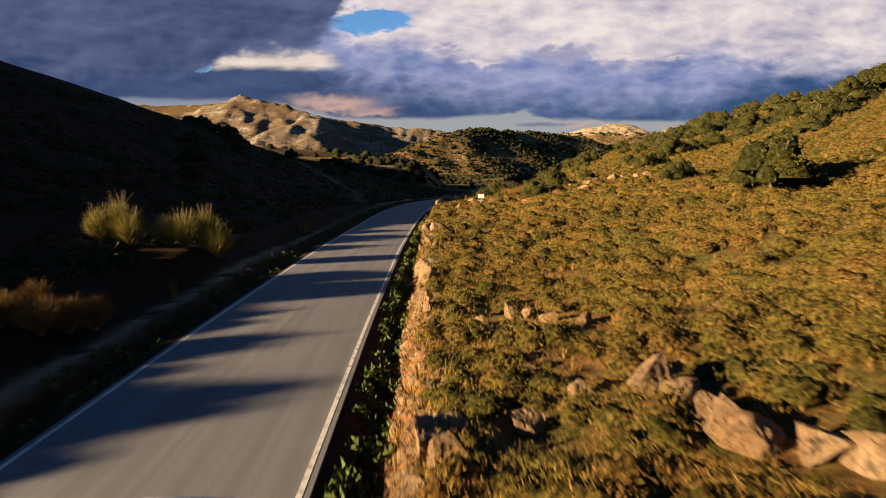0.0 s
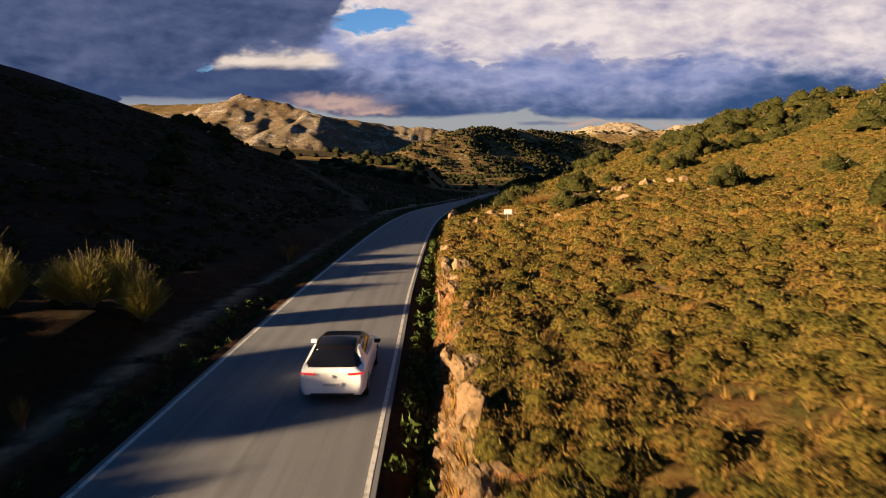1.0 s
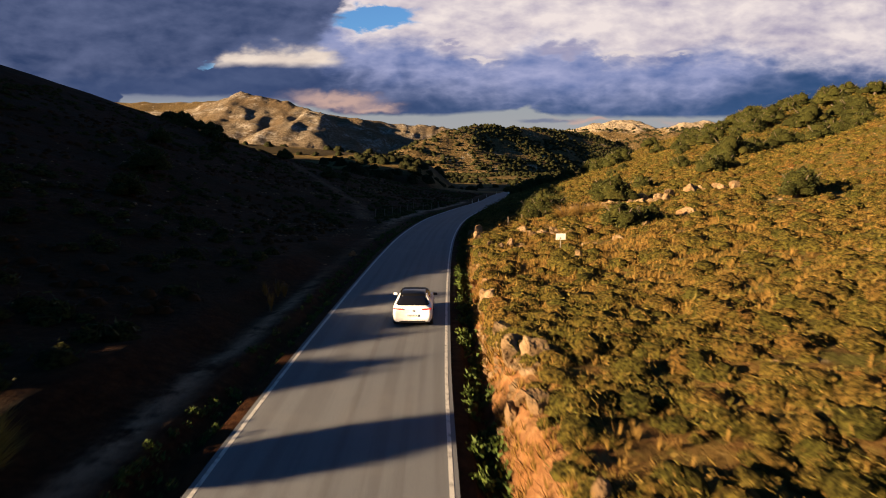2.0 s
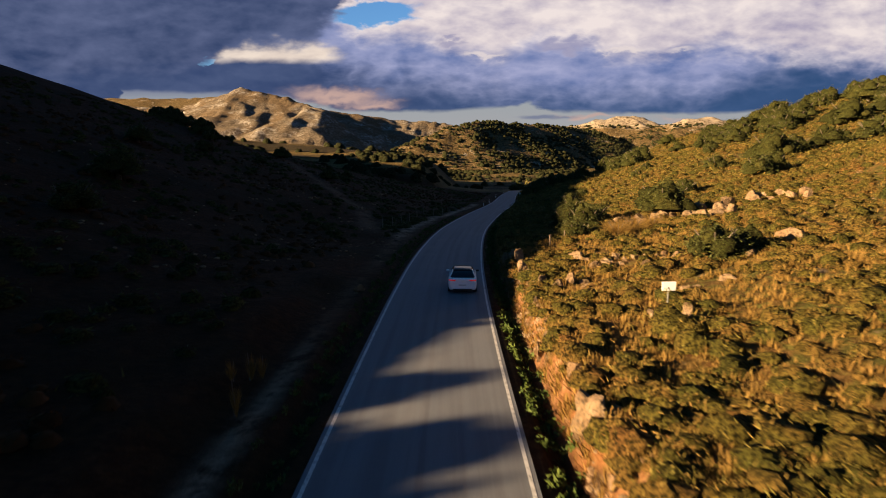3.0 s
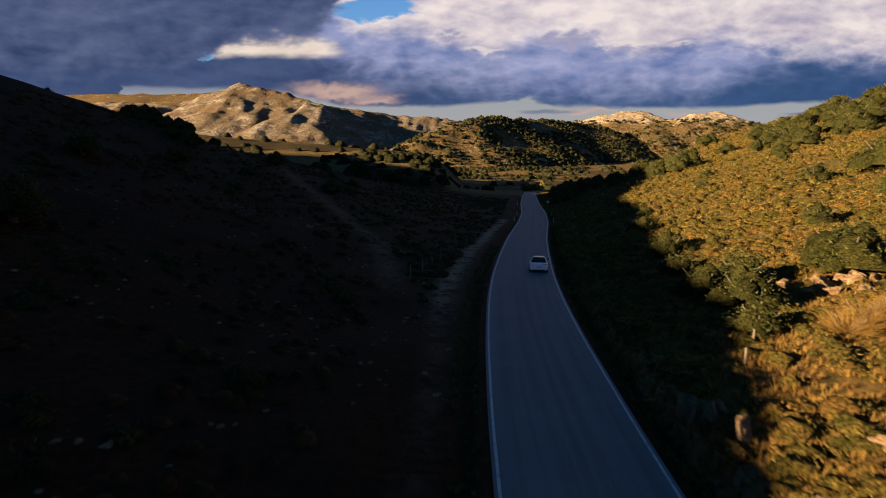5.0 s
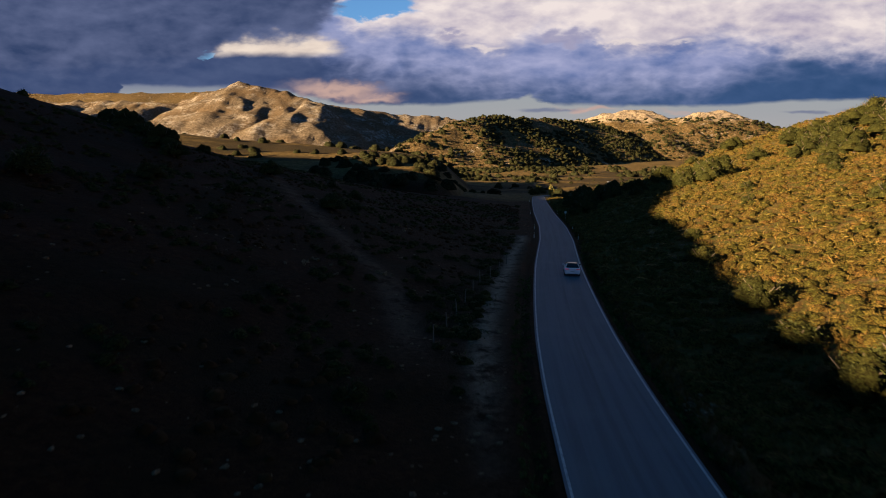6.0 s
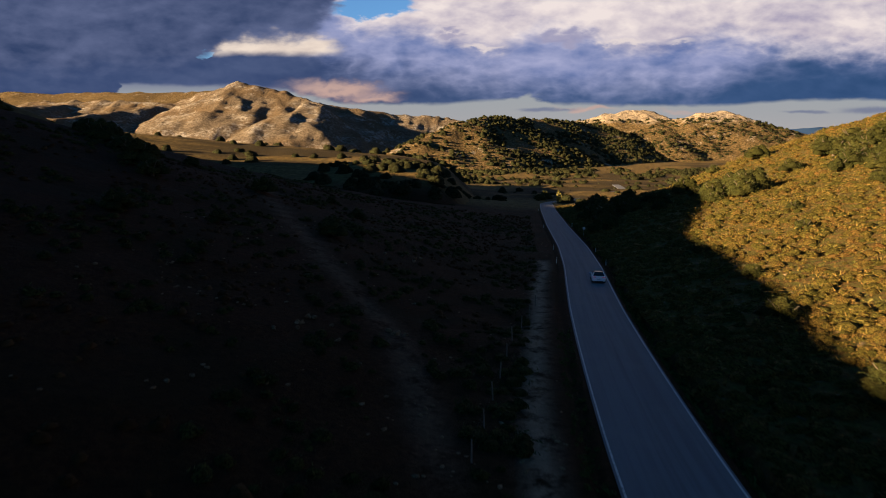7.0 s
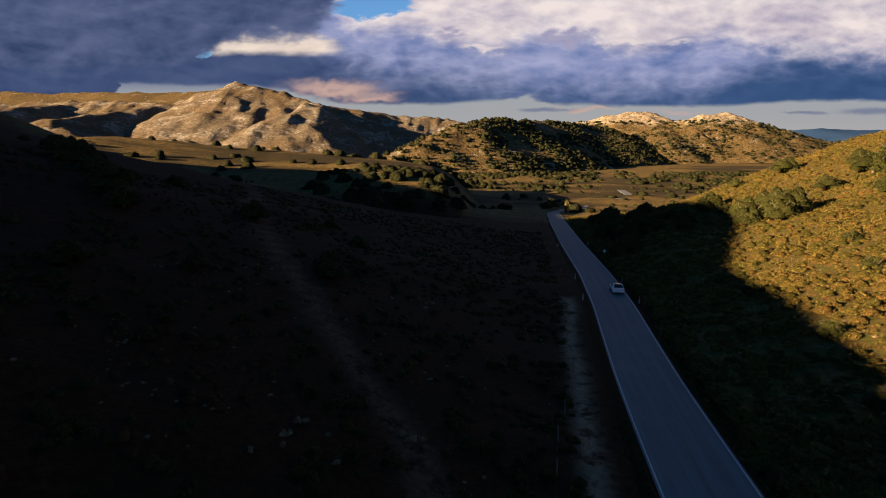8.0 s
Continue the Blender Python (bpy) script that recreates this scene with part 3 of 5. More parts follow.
cap_mat = surface("limestone_capped_slope", cap_paint, 0.95, lambda n: n.noise(place(n), 0.22, 9, 0.75), 5.0, spec=0.05)
far_rock_mat = surface("far_limestone_slope", far_rock_paint, 0.95, lambda n: n.noise(place(n), 0.22, 9, 0.75), 5.0, spec=0.05)
far_wood_mat = surface("far_scrub_slope", far_wood_paint, 0.95, lambda n: n.noise(place(n), 0.2, 7, 0.7), 4.0, spec=0.05)
# far hills painted blue: the haze of distance is put into their colour
haze_mat = surface("haze_blue_hills", lambda n: n.ramp(n.noise(place(n), 0.003, 5), [(0.3, (0.020, 0.050, 0.125)), (0.7, (0.035, 0.070, 0.155))]), 1.0, spec=0.0)
build_hill("mountain_main", "pale limestone mountain with a rocky summit and bare slopes",
           [((-1500, 1720, 125), (-1160, 1660, 97), 0.40), ((-1160, 1660, 97), (-940, 1610, 102), 0.42), ((-940, 1610, 102), (-690, 1580, 95), 0.42), ((-690, 1580, 95), (-514, 1550, 140), 0.42),
            ((-514, 1550, 141), (-412, 1520, 120), 0.45), ((-412, 1520, 118), (-306, 1450, 86), 0.45), ((-306, 1450, 84), (-100, 1560, 66), 0.55), ((-100, 1560, 66), (42, 1560, 49), 0.5),
            ((-514, 1550, 138), (-560, 1300, 40), 0.45), ((-690, 1560, 94), (-770, 1250, 45), 0.55), ((-940, 1600, 100), (-1000, 1250, 55), 0.55), ((-1200, 1640, 100), (-1250, 1280, 50), 0.5), ((-306, 1450, 87), (-308, 1340, 82), 0.62), ((-308, 1340, 82), (-330, 1240, 56), 0.6), ((-330, 1240, 56), (-400, 1110, -5), 0.5)],
           (-1700, 180, 950, 1850), 6.0, far_rock_mat, 9, -30, 3, 3.5)
build_hill("plateau", "brown flat-topped ridge behind the limestone mountain",
           [((-2100, 2350, 184), (-1430, 2300, 172), 0.3), ((-1430, 2300, 172), (-820, 2300, 176), 0.3)], (-2400, -500, 2000, 2600), 24.0, far_wood_mat, 8, -40, 2)
mid_hill, mid_heights = build_hill("wooded_hill", "rounded hill dotted with dark holm oaks and pale rocks",
           [((-95, 790, -14), (-45, 850, 6), 0.36), ((-45, 850, 6), (10, 940, 34), 0.44), ((10, 940, 34), (60, 1020, 42), 0.44), ((60, 1020, 42), (152, 1150, 42), 0.42), ((152, 1150, 42), (303, 1300, 34), 0.40), ((303, 1300, 34), (430, 1400, 4), 0.36)],
           (-260, 560, 690, 1480), 6.5, far_wood_mat, 5, -30, 5, 2.0)
east_hill, east_heights = build_hill("limestone_capped_hill", "far hills with pale limestone caps over wooded slopes",
           [((250, 1480, 34), (301, 1500, 49), 0.3), ((301, 1500, 49), (405, 1500, 71), 0.36), ((405, 1500, 71), (470, 1500, 71), 0.4), ((470, 1500, 70), (500, 1440, 50), 0.4), ((500, 1430, 50), (525, 1400, 64), 0.4),
            ((525, 1400, 64), (582, 1400, 65), 0.36), ((582, 1400, 65), (716, 1350, 23), 0.36), ((716, 1350, 23), (860, 1330, -10), 0.3), ((450, 1480, 66), (400, 1200, 0), 0.36)],
           (60, 1000, 1050, 1700), 7.0, cap_mat, 6, -32, 6, 4.0)
build_hill("cone_hill", "small green conical hill in the valley", [((-300, 705, 14), (-285, 700, 13), 0.40)], (-460, -150, 600, 830), 6.0, far_wood_mat, 3, -22, 4, 1.0)
spur, spur_heights = build_hill("scrubby_spur", "dark scrub-covered spur running down to the bend of the road",
           [((-215, 440, 18), (-120, 430, 9.0), 0.11), ((-120, 430, 9.0), (-72, 395, 4.5), 0.12), ((-72, 395, 4.5), (-57, 352, 3.0), 0.16), ((-57, 352, 3.0), (-32, 350, -1.0), 0.22), ((-32, 350, -1.0), (-8, 348, -9), 0.25)],
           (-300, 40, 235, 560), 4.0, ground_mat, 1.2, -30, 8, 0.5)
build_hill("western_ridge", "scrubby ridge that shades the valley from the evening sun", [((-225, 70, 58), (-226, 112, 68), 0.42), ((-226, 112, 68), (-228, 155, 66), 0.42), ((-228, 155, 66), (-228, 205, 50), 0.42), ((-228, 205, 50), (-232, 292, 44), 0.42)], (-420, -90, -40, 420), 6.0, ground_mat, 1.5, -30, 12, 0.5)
build_hill("distant_range", "distant hills on the horizon, coloured blue for haze",
           [((1900, 4100, 20), (2359, 4000, 72), 0.2), ((2359, 4000, 72), (2900, 4000, 60), 0.2), ((2900, 4000, 60), (3600, 4100, 40), 0.2)], (1500, 3900, 3600, 4500), 45.0, haze_mat, 6, -60, 1)


# ---------------------------------------------------------------- plants
rng = np.random.default_rng(7)


def blades(count, shape, size, lean=0.6, seed=0, up=0.0):
    """Leaf-like pointed slips spread through a shape: shape(rng, count) gives their places."""
    r = np.random.default_rng(seed)
    at = shape(r, count)
    a = r.normal(size=(count, 3)) + np.array([0, 0, up])
    a /= np.linalg.norm(a, axis=1, keepdims=True)
    b = np.cross(a, r.normal(size=(count, 3)))
    b /= np.linalg.norm(b, axis=1, keepdims=True)
    s = size * r.uniform(0.6, 1.4, (count, 1))
    leaf = np.stack([at - a * s * 0.8 + b * s * lean * 0.5, at + a * s * 1.1, at - a * s * 0.8 - b * s * lean * 0.5], 1)
    return leaf.reshape(-1, 3), slips(count)


def dome(rx, rz, hollow=0.55, low=0.0, lumps=0):
    def shape(r, count):
        v = r.normal(size=(count, 3))
        v /= np.linalg.norm(v, axis=1, keepdims=True)
        v[:, 2] = np.abs(v[:, 2])
        k = r.uniform(hollow, 1, (count, 1))
        if lumps:
            c = r.normal(size=(lumps, 3))
            c /= np.linalg.norm(c, axis=1, keepdims=True)
            near = (v @ c.T).max(1, keepdims=True)
            k = k * (0.62 + 0.48 * np.clip((near - 0.45) / 0.5, 0, 1))
        return v * k * np.array([rx, rx, rz]) + np.array([0, 0, low])
    return shape


def bush(count, rx, rz, size, seed, lumps=6, rings=4, around=8, lean=0.8, up=0.5, core=0.80):
    """A bush: a lumpy solid heart of twigs with leaf slips standing out all over it."""
    r = np.random.default_rng(seed)
    c = r.normal(size=(lumps, 3)) * np.array([1, 1, 0.7])
    c /= np.linalg.norm(c, axis=1, keepdims=True)

    def reach(v):
        return 0.60 + 0.46 * np.clip(((v @ c.T).max(1, keepdims=True) - 0.45) / 0.5, 0, 1)

    h = np.linspace(0, 1, rings + 1)[:, None] * np.pi / 2
    a = np.arange(around)[None] * 2 * np.pi / around + 0.5 * np.arange(rings + 1)[:, None]
    v = np.stack([np.cos(h) * np.cos(a), np.cos(h) * np.sin(a), np.sin(h) + 0 * a], -1).reshape(-1, 3)
    heart = v * reach(v) * core * r.uniform(0.86, 1.1, (len(v), 1)) * np.array([rx, rx, rz])
    k = np.arange(rings)[:, None] * around + np.arange(around)[None]
    n = np.arange(rings)[:, None] * around + (np.arange(around)[None] + 1) % around
    faces = np.stack([k, n, n + around, k + around], -1).reshape(-1, 4)

    def shell(r, count):
        v = r.normal(size=(count, 3))
        v /= np.linalg.norm(v, axis=1, keepdims=True)
        v[:, 2] = np.abs(v[:, 2])
        return v * reach(v) * r.uniform(0.74, 1.14, (count, 1)) * np.array([rx, rx, rz])

    leaves, leaf_faces = blades(count, shell, size, lean, seed, up)
    return np.concatenate([heart, leaves]), np.concatenate([faces, shifted(leaf_faces, len(heart))]), np.r_[np.ones(len(faces), int), np.zeros(len(leaf_faces), int)]


def tuft(count, width, height, seed):
    """Upright slips that fan out from the ground."""
    r = np.random.default_rng(seed)
    turn, out = r.uniform(0, 2 * np.pi, count), r.uniform(0.1, 1.0, count)
    foot = np.stack([np.cos(turn), np.sin(turn), 0 * turn], 1) * (width * 0.25 * out)[:, None]
    tip = np.stack([np.cos(turn) * width * out, np.sin(turn) * width * out, height * r.uniform(0.6, 1.1, count) * (1 - 0.35 * out)], 1)
    side = np.stack([-np.sin(turn), np.cos(turn), 0 * turn], 1) * (0.011 + 0.012 * r.random(count))[:, None]
    return np.stack([foot - side, tip, foot + side], 1).reshape(-1, 3), slips(count)


def scatter(name, protos, places, sizes, mat, label, category, heart=None):
    """Many plants joined into one object."""
    r = np.random.default_rng(len(places))
    pick, turn = r.integers(0, len(protos), len(places)), r.uniform(0, 2 * np.pi, len(places))
    allv, allf, ids, start = [], [], [], 0
    for k, (v, f, *which) in enumerate(protos):
        m = np.where(pick == k)[0]
        if not len(m):
            continue
        c, s = np.cos(turn[m])[:, None], np.sin(turn[m])[:, None]
        q = np.stack([v[None, :, 0] * c - v[None, :, 1] * s, v[None, :, 0] * s + v[None, :, 1] * c, np.broadcast_to(v[None, :, 2], (len(m), len(v)))], -1)
        q = q * sizes[m][:, None, None] + places[m][:, None, :]
        allv.append(q.reshape(-1, 3))
        allf.append(shifted(f[None], (np.arange(len(m)) * len(v))[:, None, None] + start).reshape(-1, f.shape[1]))
        ids.append(np.tile(which[0] if which else np.zeros(len(f), int), len(m)))
        start += q.shape[0] * q.shape[1]
    me = to_mesh(name, np.concatenate(allv), np.concatenate(allf), [mat, heart or mat], np.concatenate(ids), smooth=heart is not None)
    return tagged(new(name, me), label, category, kind="stuff")


def on_land(x, y, sink=0.03):
    return np.stack([x, y, land(x, y) - sink], -1)


def spread(count, y0, y1, u0, u1, seed, bias=1.0):
    r = np.random.default_rng(seed)
    y = y0 + (y1 - y0) * r.random(count) ** bias
    u = u0 + (u1 - u0) * r.random(count) ** 1.25
    return u + road_x(np.minimum(y, 330)), y


# single blocks (x, y, half size, height to width) and outcrops (x, y, count, spread)
BLOCKS = [(3.9, 10.3, 0.46, 0.9), (4.15, 9.8, 0.40, 0.8), (4.3, 9.1, 0.34, 0.7), (4.35, 8.5, 0.46, 0.7), (4.75, 8.25, 0.36, 0.7), (5.35, 7.8, 0.50, 0.7), (5.85, 7.5, 0.46, 0.6), (1.9, 16.2, 0.32, 1.2), (2.4, 15.9, 0.26, 0.9), (2.9, 15.4, 0.28, 0.9),
          (3.6, 14.6, 0.36, 0.8), (1.4, 9.4, 0.3, 1.0), (2.6, 10.6, 0.22, 1.0), (1.0, 15.5, 0.25, 0.8)]
OUTCROPS = [(18.5, 89, 10, 2.2), (28.5, 94, 10, 2.4), (14.4, 91, 8, 1.7), (18.4, 86, 7, 1.5), (5.3, 69.2, 8, 1.1), (5.6, 66.8, 8, 1.2), (23, 91.5, 7, 1.8), (8.5, 68.5, 5, 1.2), (11.3, 65.8, 5, 1.3), (4, 55.2, 4, 0.8), (2.0, 63.5, 4, 0.7), (0.6, 64.4, 3, 0.5),
            (-25.8, 120.4, 7, 1.6), (-18.1, 122.5, 4, 0.8), (-18.3, 154, 6, 1.8), (-10.1, 67.5, 2, 0.3), (29, 97, 4, 1.8), (7.0, 60, 4, 1.0), (14, 70, 4, 1.4)]


def keep(x, y, size, low, seed):
    """Leaves bare gaps between drifts of plants."""
    m = fractal(x, y, size, 3, seed) > low
    for bx, by, half, *_ in BLOCKS:
        m &= np.hypot(x - bx, y - by) > half * 1.05 + 0.3
    for bx, by, _, wide in OUTCROPS:
        m &= (np.hypot(x - bx, (y - by) / 0.8) > wide * 1.0) | (value_noise(x * 0.9, y * 0.9, 3) > 0.22)
    return x[m], y[m]


near_protos = [bush(230, 0.62, 0.62, 0.046, 10 + k, 12, 4, 8, 0.30, 0.9, 0.68) for k in range(8)]
shrub_protos = [bush(95, 0.64, 0.52, 0.056, k, 10, 3, 8, 0.32, 0.8, 0.74) for k in range(8)]
mid_protos = [bush(36, 0.66, 0.50, 0.064, 30 + k, 10, 2, 7, 0.42, 0.7, 0.80) for k in range(8)]
low_protos = [bush(15, 0.64, 0.46, 0.095, 20 + k, 10, 2, 7, 0.5, 0.6, 0.72) for k in range(8)]
tuft_protos = [tuft(13, 0.36, 0.34, 40 + k) for k in range(5)]
weed_protos = [blades(30, dome(0.30, 0.34, 0.35, 0.0, 3), 0.085, 0.95, 60 + k, 0.6) for k in range(4)]


def sizes(count, low, high, power):
    """Many small plants, few large ones."""
    return low + (high - low) * rng.random(count) ** power


x, y = keep(*spread(4600, -8, 46, 4.9, 34, 11, 1.0), 1.8, -0.30, 1)
near = (y < 27) & (x < 16)
scatter("roadside_shrubs", near_protos, on_land(x[near], y[near]), sizes(near.sum(), 0.35, 1.25, 1.6), scrub_mat, "low olive and russet scrub bushes above the road bank", "shrubs", scrub_heart_mat)
scatter("hillside_shrubs", shrub_protos, on_land(x[~near], y[~near]), sizes((~near).sum(), 0.4, 1.4, 1.8), scrub_mat, "low olive and russet scrub bushes on the sunny slope", "shrubs", scrub_heart_mat)
x, y = keep(*spread(17000, -8, 125, 4.1, 60, 12, 1.0), 2.3, -0.46, 2)
scatter("dry_grass", tuft_protos, on_land(x, y), rng.uniform(0.5, 1.25, len(x)), gold_mat, "golden and russet dry grass tufts between the bushes", "grass")
x, y = keep(*spread(11000, 108, 290, 4.5, 95, 23, 1.0), 5, -0.36, 2)
scatter("upper_dry_grass", tuft_protos, on_land(x, y), rng.uniform(0.7, 1.25, len(x)), gold_mat, "golden dry grass between the bushes of the upper slope", "grass")
x, y = keep(*spread(9000, 40, 100, 4.2, 26, 27, 1.0), 2.0, -0.40, 1)
scatter("slope_grass", tuft_protos, on_land(x, y), rng.uniform(0.7, 1.5, len(x)), gold_mat, "tall golden grass standing among the bushes and rocks", "grass")
x, y = spread(2000, -8, 105, 4.2, 6.0, 19)
scatter("bank_grass", tuft_protos, on_land(x, y), rng.uniform(0.5, 1.2, len(x)), gold_mat, "dry golden grass hanging over the cut bank", "grass")
x, y = keep(*spread(9500, 38, 125, 4.6, 80, 17, 0.9), 2.2, -0.32, 1)
scatter("middle_slope_shrubs", mid_protos, on_land(x, y), sizes(len(x), 0.4, 1.6, 2.0), scrub_mat, "scrub bushes and tussocks on the middle of the slope", "shrubs", scrub_heart_mat)
x, y = keep(*spread(1900, -20, 48, 31, 75, 25), 3, -0.35, 1)
scatter("outer_slope_shrubs", low_protos, on_land(x, y), sizes(len(x), 0.5, 1.8, 1.7), scrub_mat, "scrub bushes higher up the sunny slope", "shrubs", scrub_heart_mat)
x, y = keep(*spread(14000, 112, 320, 4.2, 125, 13), 5, -0.50, 3)
scatter("upper_slope_shrubs", low_protos, on_land(x, y), sizes(len(x), 0.8, 2.5, 1.8), scrub_mat, "scrub cover of the upper eastern slope", "shrubs", scrub_heart_mat)
x, y = keep(*spread(7500, -5, 260, -7.3, -85, 14, 1.0), 4, -0.24, 1)
away = np.abs(x - trail_x(y)) > 1.6
dark_green = away & (fractal(x, y, 9, 2, 5) > -0.08)
away &= ~dark_green
# dark brown and oak green here stand in for the slope's shade
scatter("west_slope_shrubs", low_protos, on_land(x[away], y[away]), rng.uniform(0.5, 1.2, away.sum()), west_shade_mat, "low scrub on the western slope, its shade put into a dark brown colour", "shrubs", west_shade_mat)
scatter("west_dark_scrub", low_protos, on_land(x[dark_green], y[dark_green]), rng.uniform(0.6, 1.6, dark_green.sum()), oak_mat, "scrub on the western slope, its shade put into dark oak green", "shrubs", oak_heart_mat)
x, y = spread(1300, -5, 150, 3.3, 4.2, 15)
scatter("ditch_weeds", weed_protos, on_land(x, y), rng.uniform(0.5, 1.2, len(x)), weed_mat, "leafy green weeds in the roadside ditch", "weeds")
x, y = spread(700, -5, 130, -3.35, -4.6, 16)
scatter("verge_weeds", weed_protos, on_land(x, y), rng.uniform(0.4, 0.9, len(x)), weed_mat, "green weeds along the road verge", "weeds")
far_protos = [bush(4, 0.7, 0.6, 0.16, 90 + k, 8, 3, 7, core=0.95) for k in range(5)]
x, y = keep(*spread(3000, 335, 860, -190, 380, 18), 30, -0.02, 3)
clear = np.abs(x - road_x(y)) > 5
scatter("valley_shrubs", far_protos, on_land(x[clear], y[clear]), sizes(clear.sum(), 1.0, 6.5, 2.6), far_heart_mat, "dark bushes over the valley floor beyond the bend", "shrubs", far_heart_mat)


r = np.random.default_rng(44)
x, y = r.uniform(-60, 360, 900), 560 + 260 * r.random(900) ** 0.7
clear = (np.abs(x - road_x(y)) > 9) & (fractal(x, y, 50, 3, 1) > -0.12)
scatter("hill_foot_oaks", far_protos, on_land(x[clear], y[clear]), r.uniform(3.0, 7.0, clear.sum()), far_heart_mat, "dark holm oaks along the foot of the hill", "woods", far_heart_mat)


def far_trees(name, heights, count, seed, label, within):
    xs, ys, z = heights
    r = np.random.default_rng(seed)
    i, j = r.integers(2, len(ys) - 2, count), r.integers(2, len(xs) - 2, count)
    x, y, h = xs[j] + r.uniform(-3, 3, count), ys[i] + r.uniform(-3, 3, count), z[i, j]
    m = (h > within[0]) & (h < within[1]) & (fractal(x, y, 60, 3, 2) > within[2]) & (r.random(count) < np.interp(x, *within[3]))
    protos = [bush(3, 3.3, 3.3, 0.8, 80 + k, 9, 3, 7, core=0.98) for k in range(6)]
    scatter(name, protos, np.stack([x, y, h - 0.4], -1)[m], r.uniform(0.6, 1.35, m.sum()), far_heart_mat, label, "woods", far_heart_mat)


far_trees("hill_woods", mid_heights, 20000, 5, "dark holm oaks dotted over the middle hill", (-27, 60, -0.32, ([-90, 0, 60], [0.12, 0.45, 0.75])))
far_trees("spur_oaks", spur_heights, 3200, 8, "dark holm oaks and bushes crowded on the spur", (-15, 22, -0.05, ([-95, -66, -50], [0.03, 0.30, 0.55])))
far_trees("far_woods", east_heights, 6500, 6, "dark woods on the lower slopes of the far hills", (-27, 52, -0.20, ([0, 1], [0.85, 0.85])))


def part(name, me, mat, parent, label=""):
    if isinstance(me, bmesh.types.BMesh):
        bm, me = me, bpy.data.meshes.new(name)
        bm.to_mesh(me)
        bm.free()
    if mat is not None and not me.materials:
        me.materials.append(mat)
    ob = new(name, me)
    ob.parent = parent
    return tagged(ob, label)


def tube(bm, points, radii, sides=6):
    rings = []
    for k, p in enumerate(points):
        p = Vector(p)
        d = (Vector(points[min(k + 1, len(points) - 1)]) - Vector(points[max(k - 1, 0)])).normalized()
        a = d.orthogonal().normalized()
        b = d.cross(a)
        rings.append([bm.verts.new(p + radii[k] * (math.cos(2 * math.pi * s / sides) * a + math.sin(2 * math.pi * s / sides) * b)) for s in range(sides)])
    for r0, r1 in zip(rings, rings[1:]):
        for s in range(sides):
            bm.faces.new((r0[s], r0[(s + 1) % sides], r1[(s + 1) % sides], r1[s]))
    bm.faces.new(rings[-1])
    bm.faces.new(rings[0][::-1])


def oak(seed, radius, height):
    """A holm oak: a short forked trunk under a lumpy crown of small leaf slips."""
    r = random.Random(seed)
    thing = new("holm_oak")
    bm = bmesh.new()
    tube(bm, [(0, 0, -0.4), (0.05, 0, height * 0.2), (0.1, 0.05, height * 0.42)], [0.24, 0.18, 0.12], 7)
    for k in range(5):
        a = k * 1.26 + r.random()
        d = radius * 0.6
        tube(bm, [(0.05, 0, height * 0.16), (d * 0.5 * math.cos(a), d * 0.5 * math.sin(a), height * 0.4), (d * math.cos(a), d * math.sin(a), height * 0.66)], [0.12, 0.08, 0.03], 5)
    part("trunk", bm, bark_mat, thing)
    lobes_v, lobes_f, ids, start = [], [], [], 0
    for k in range(10):
        a, q = 2.4 * k + r.random(), math.sqrt((k + 0.5) / 10)
        cx, cy = radius * 0.62 * q * math.cos(a), radius * 0.62 * q * math.sin(a)
        cz = height * (0.0 + 0.50 * (1 - q) ** 0.8 + 0.10 * r.random())
        v, f, which = bush(130, radius * 0.50 * r.uniform(0.8, 1.15), height * 0.43 * r.uniform(0.8, 1.1), 0.095, seed * 31 + k, 9, 4, 8, 0.8, 0.3)
        ids.append(which)
        lobes_v.append(v + np.array([cx, cy, cz]))
        lobes_f.append(shifted(f, start))
        start += len(v)
    part("crown", to_mesh("crown", np.concatenate(lobes_v), np.concatenate(lobes_f), [oak_mat, oak_heart_mat], np.concatenate(ids), smooth=True), None, thing)
    return tagged(thing, "rounded dark green holm oak on the scrubby slope", "tree", "holm oaks")


OAKS = [oak(k, rad, h) for k, (rad, h) in enumerate(((2.6, 4.2), (2.2, 3.6), (3.0, 4.4), (1.9, 3.2)))]


def stand(x, y, sink=0.15):
    return float(land(np.array([x]), np.array([y]))[0]) - sink


def plant(first, spots, protos):
    """Puts a thing on the land at each spot of (x, y, size)."""
    r = random.Random(first)
    for k, (x, y, s) in enumerate(spots):
        m = pose(x, y, stand(x, y), 0, 0, r.uniform(0, 360)) @ Matrix.Diagonal((s, s, s * r.uniform(0.85, 1.1), 1))
        src = protos[(k + first) % len(protos)]
        if src.get("used"):
            c = copy_thing(src, pose(x, y, stand(x, y), 0, 0, r.uniform(0, 360)))
            c.scale = (s * 1.05, s * 1.05, s * r.uniform(0.75, 0.95))
        else:
            src["used"] = 1
            src.matrix_basis = m


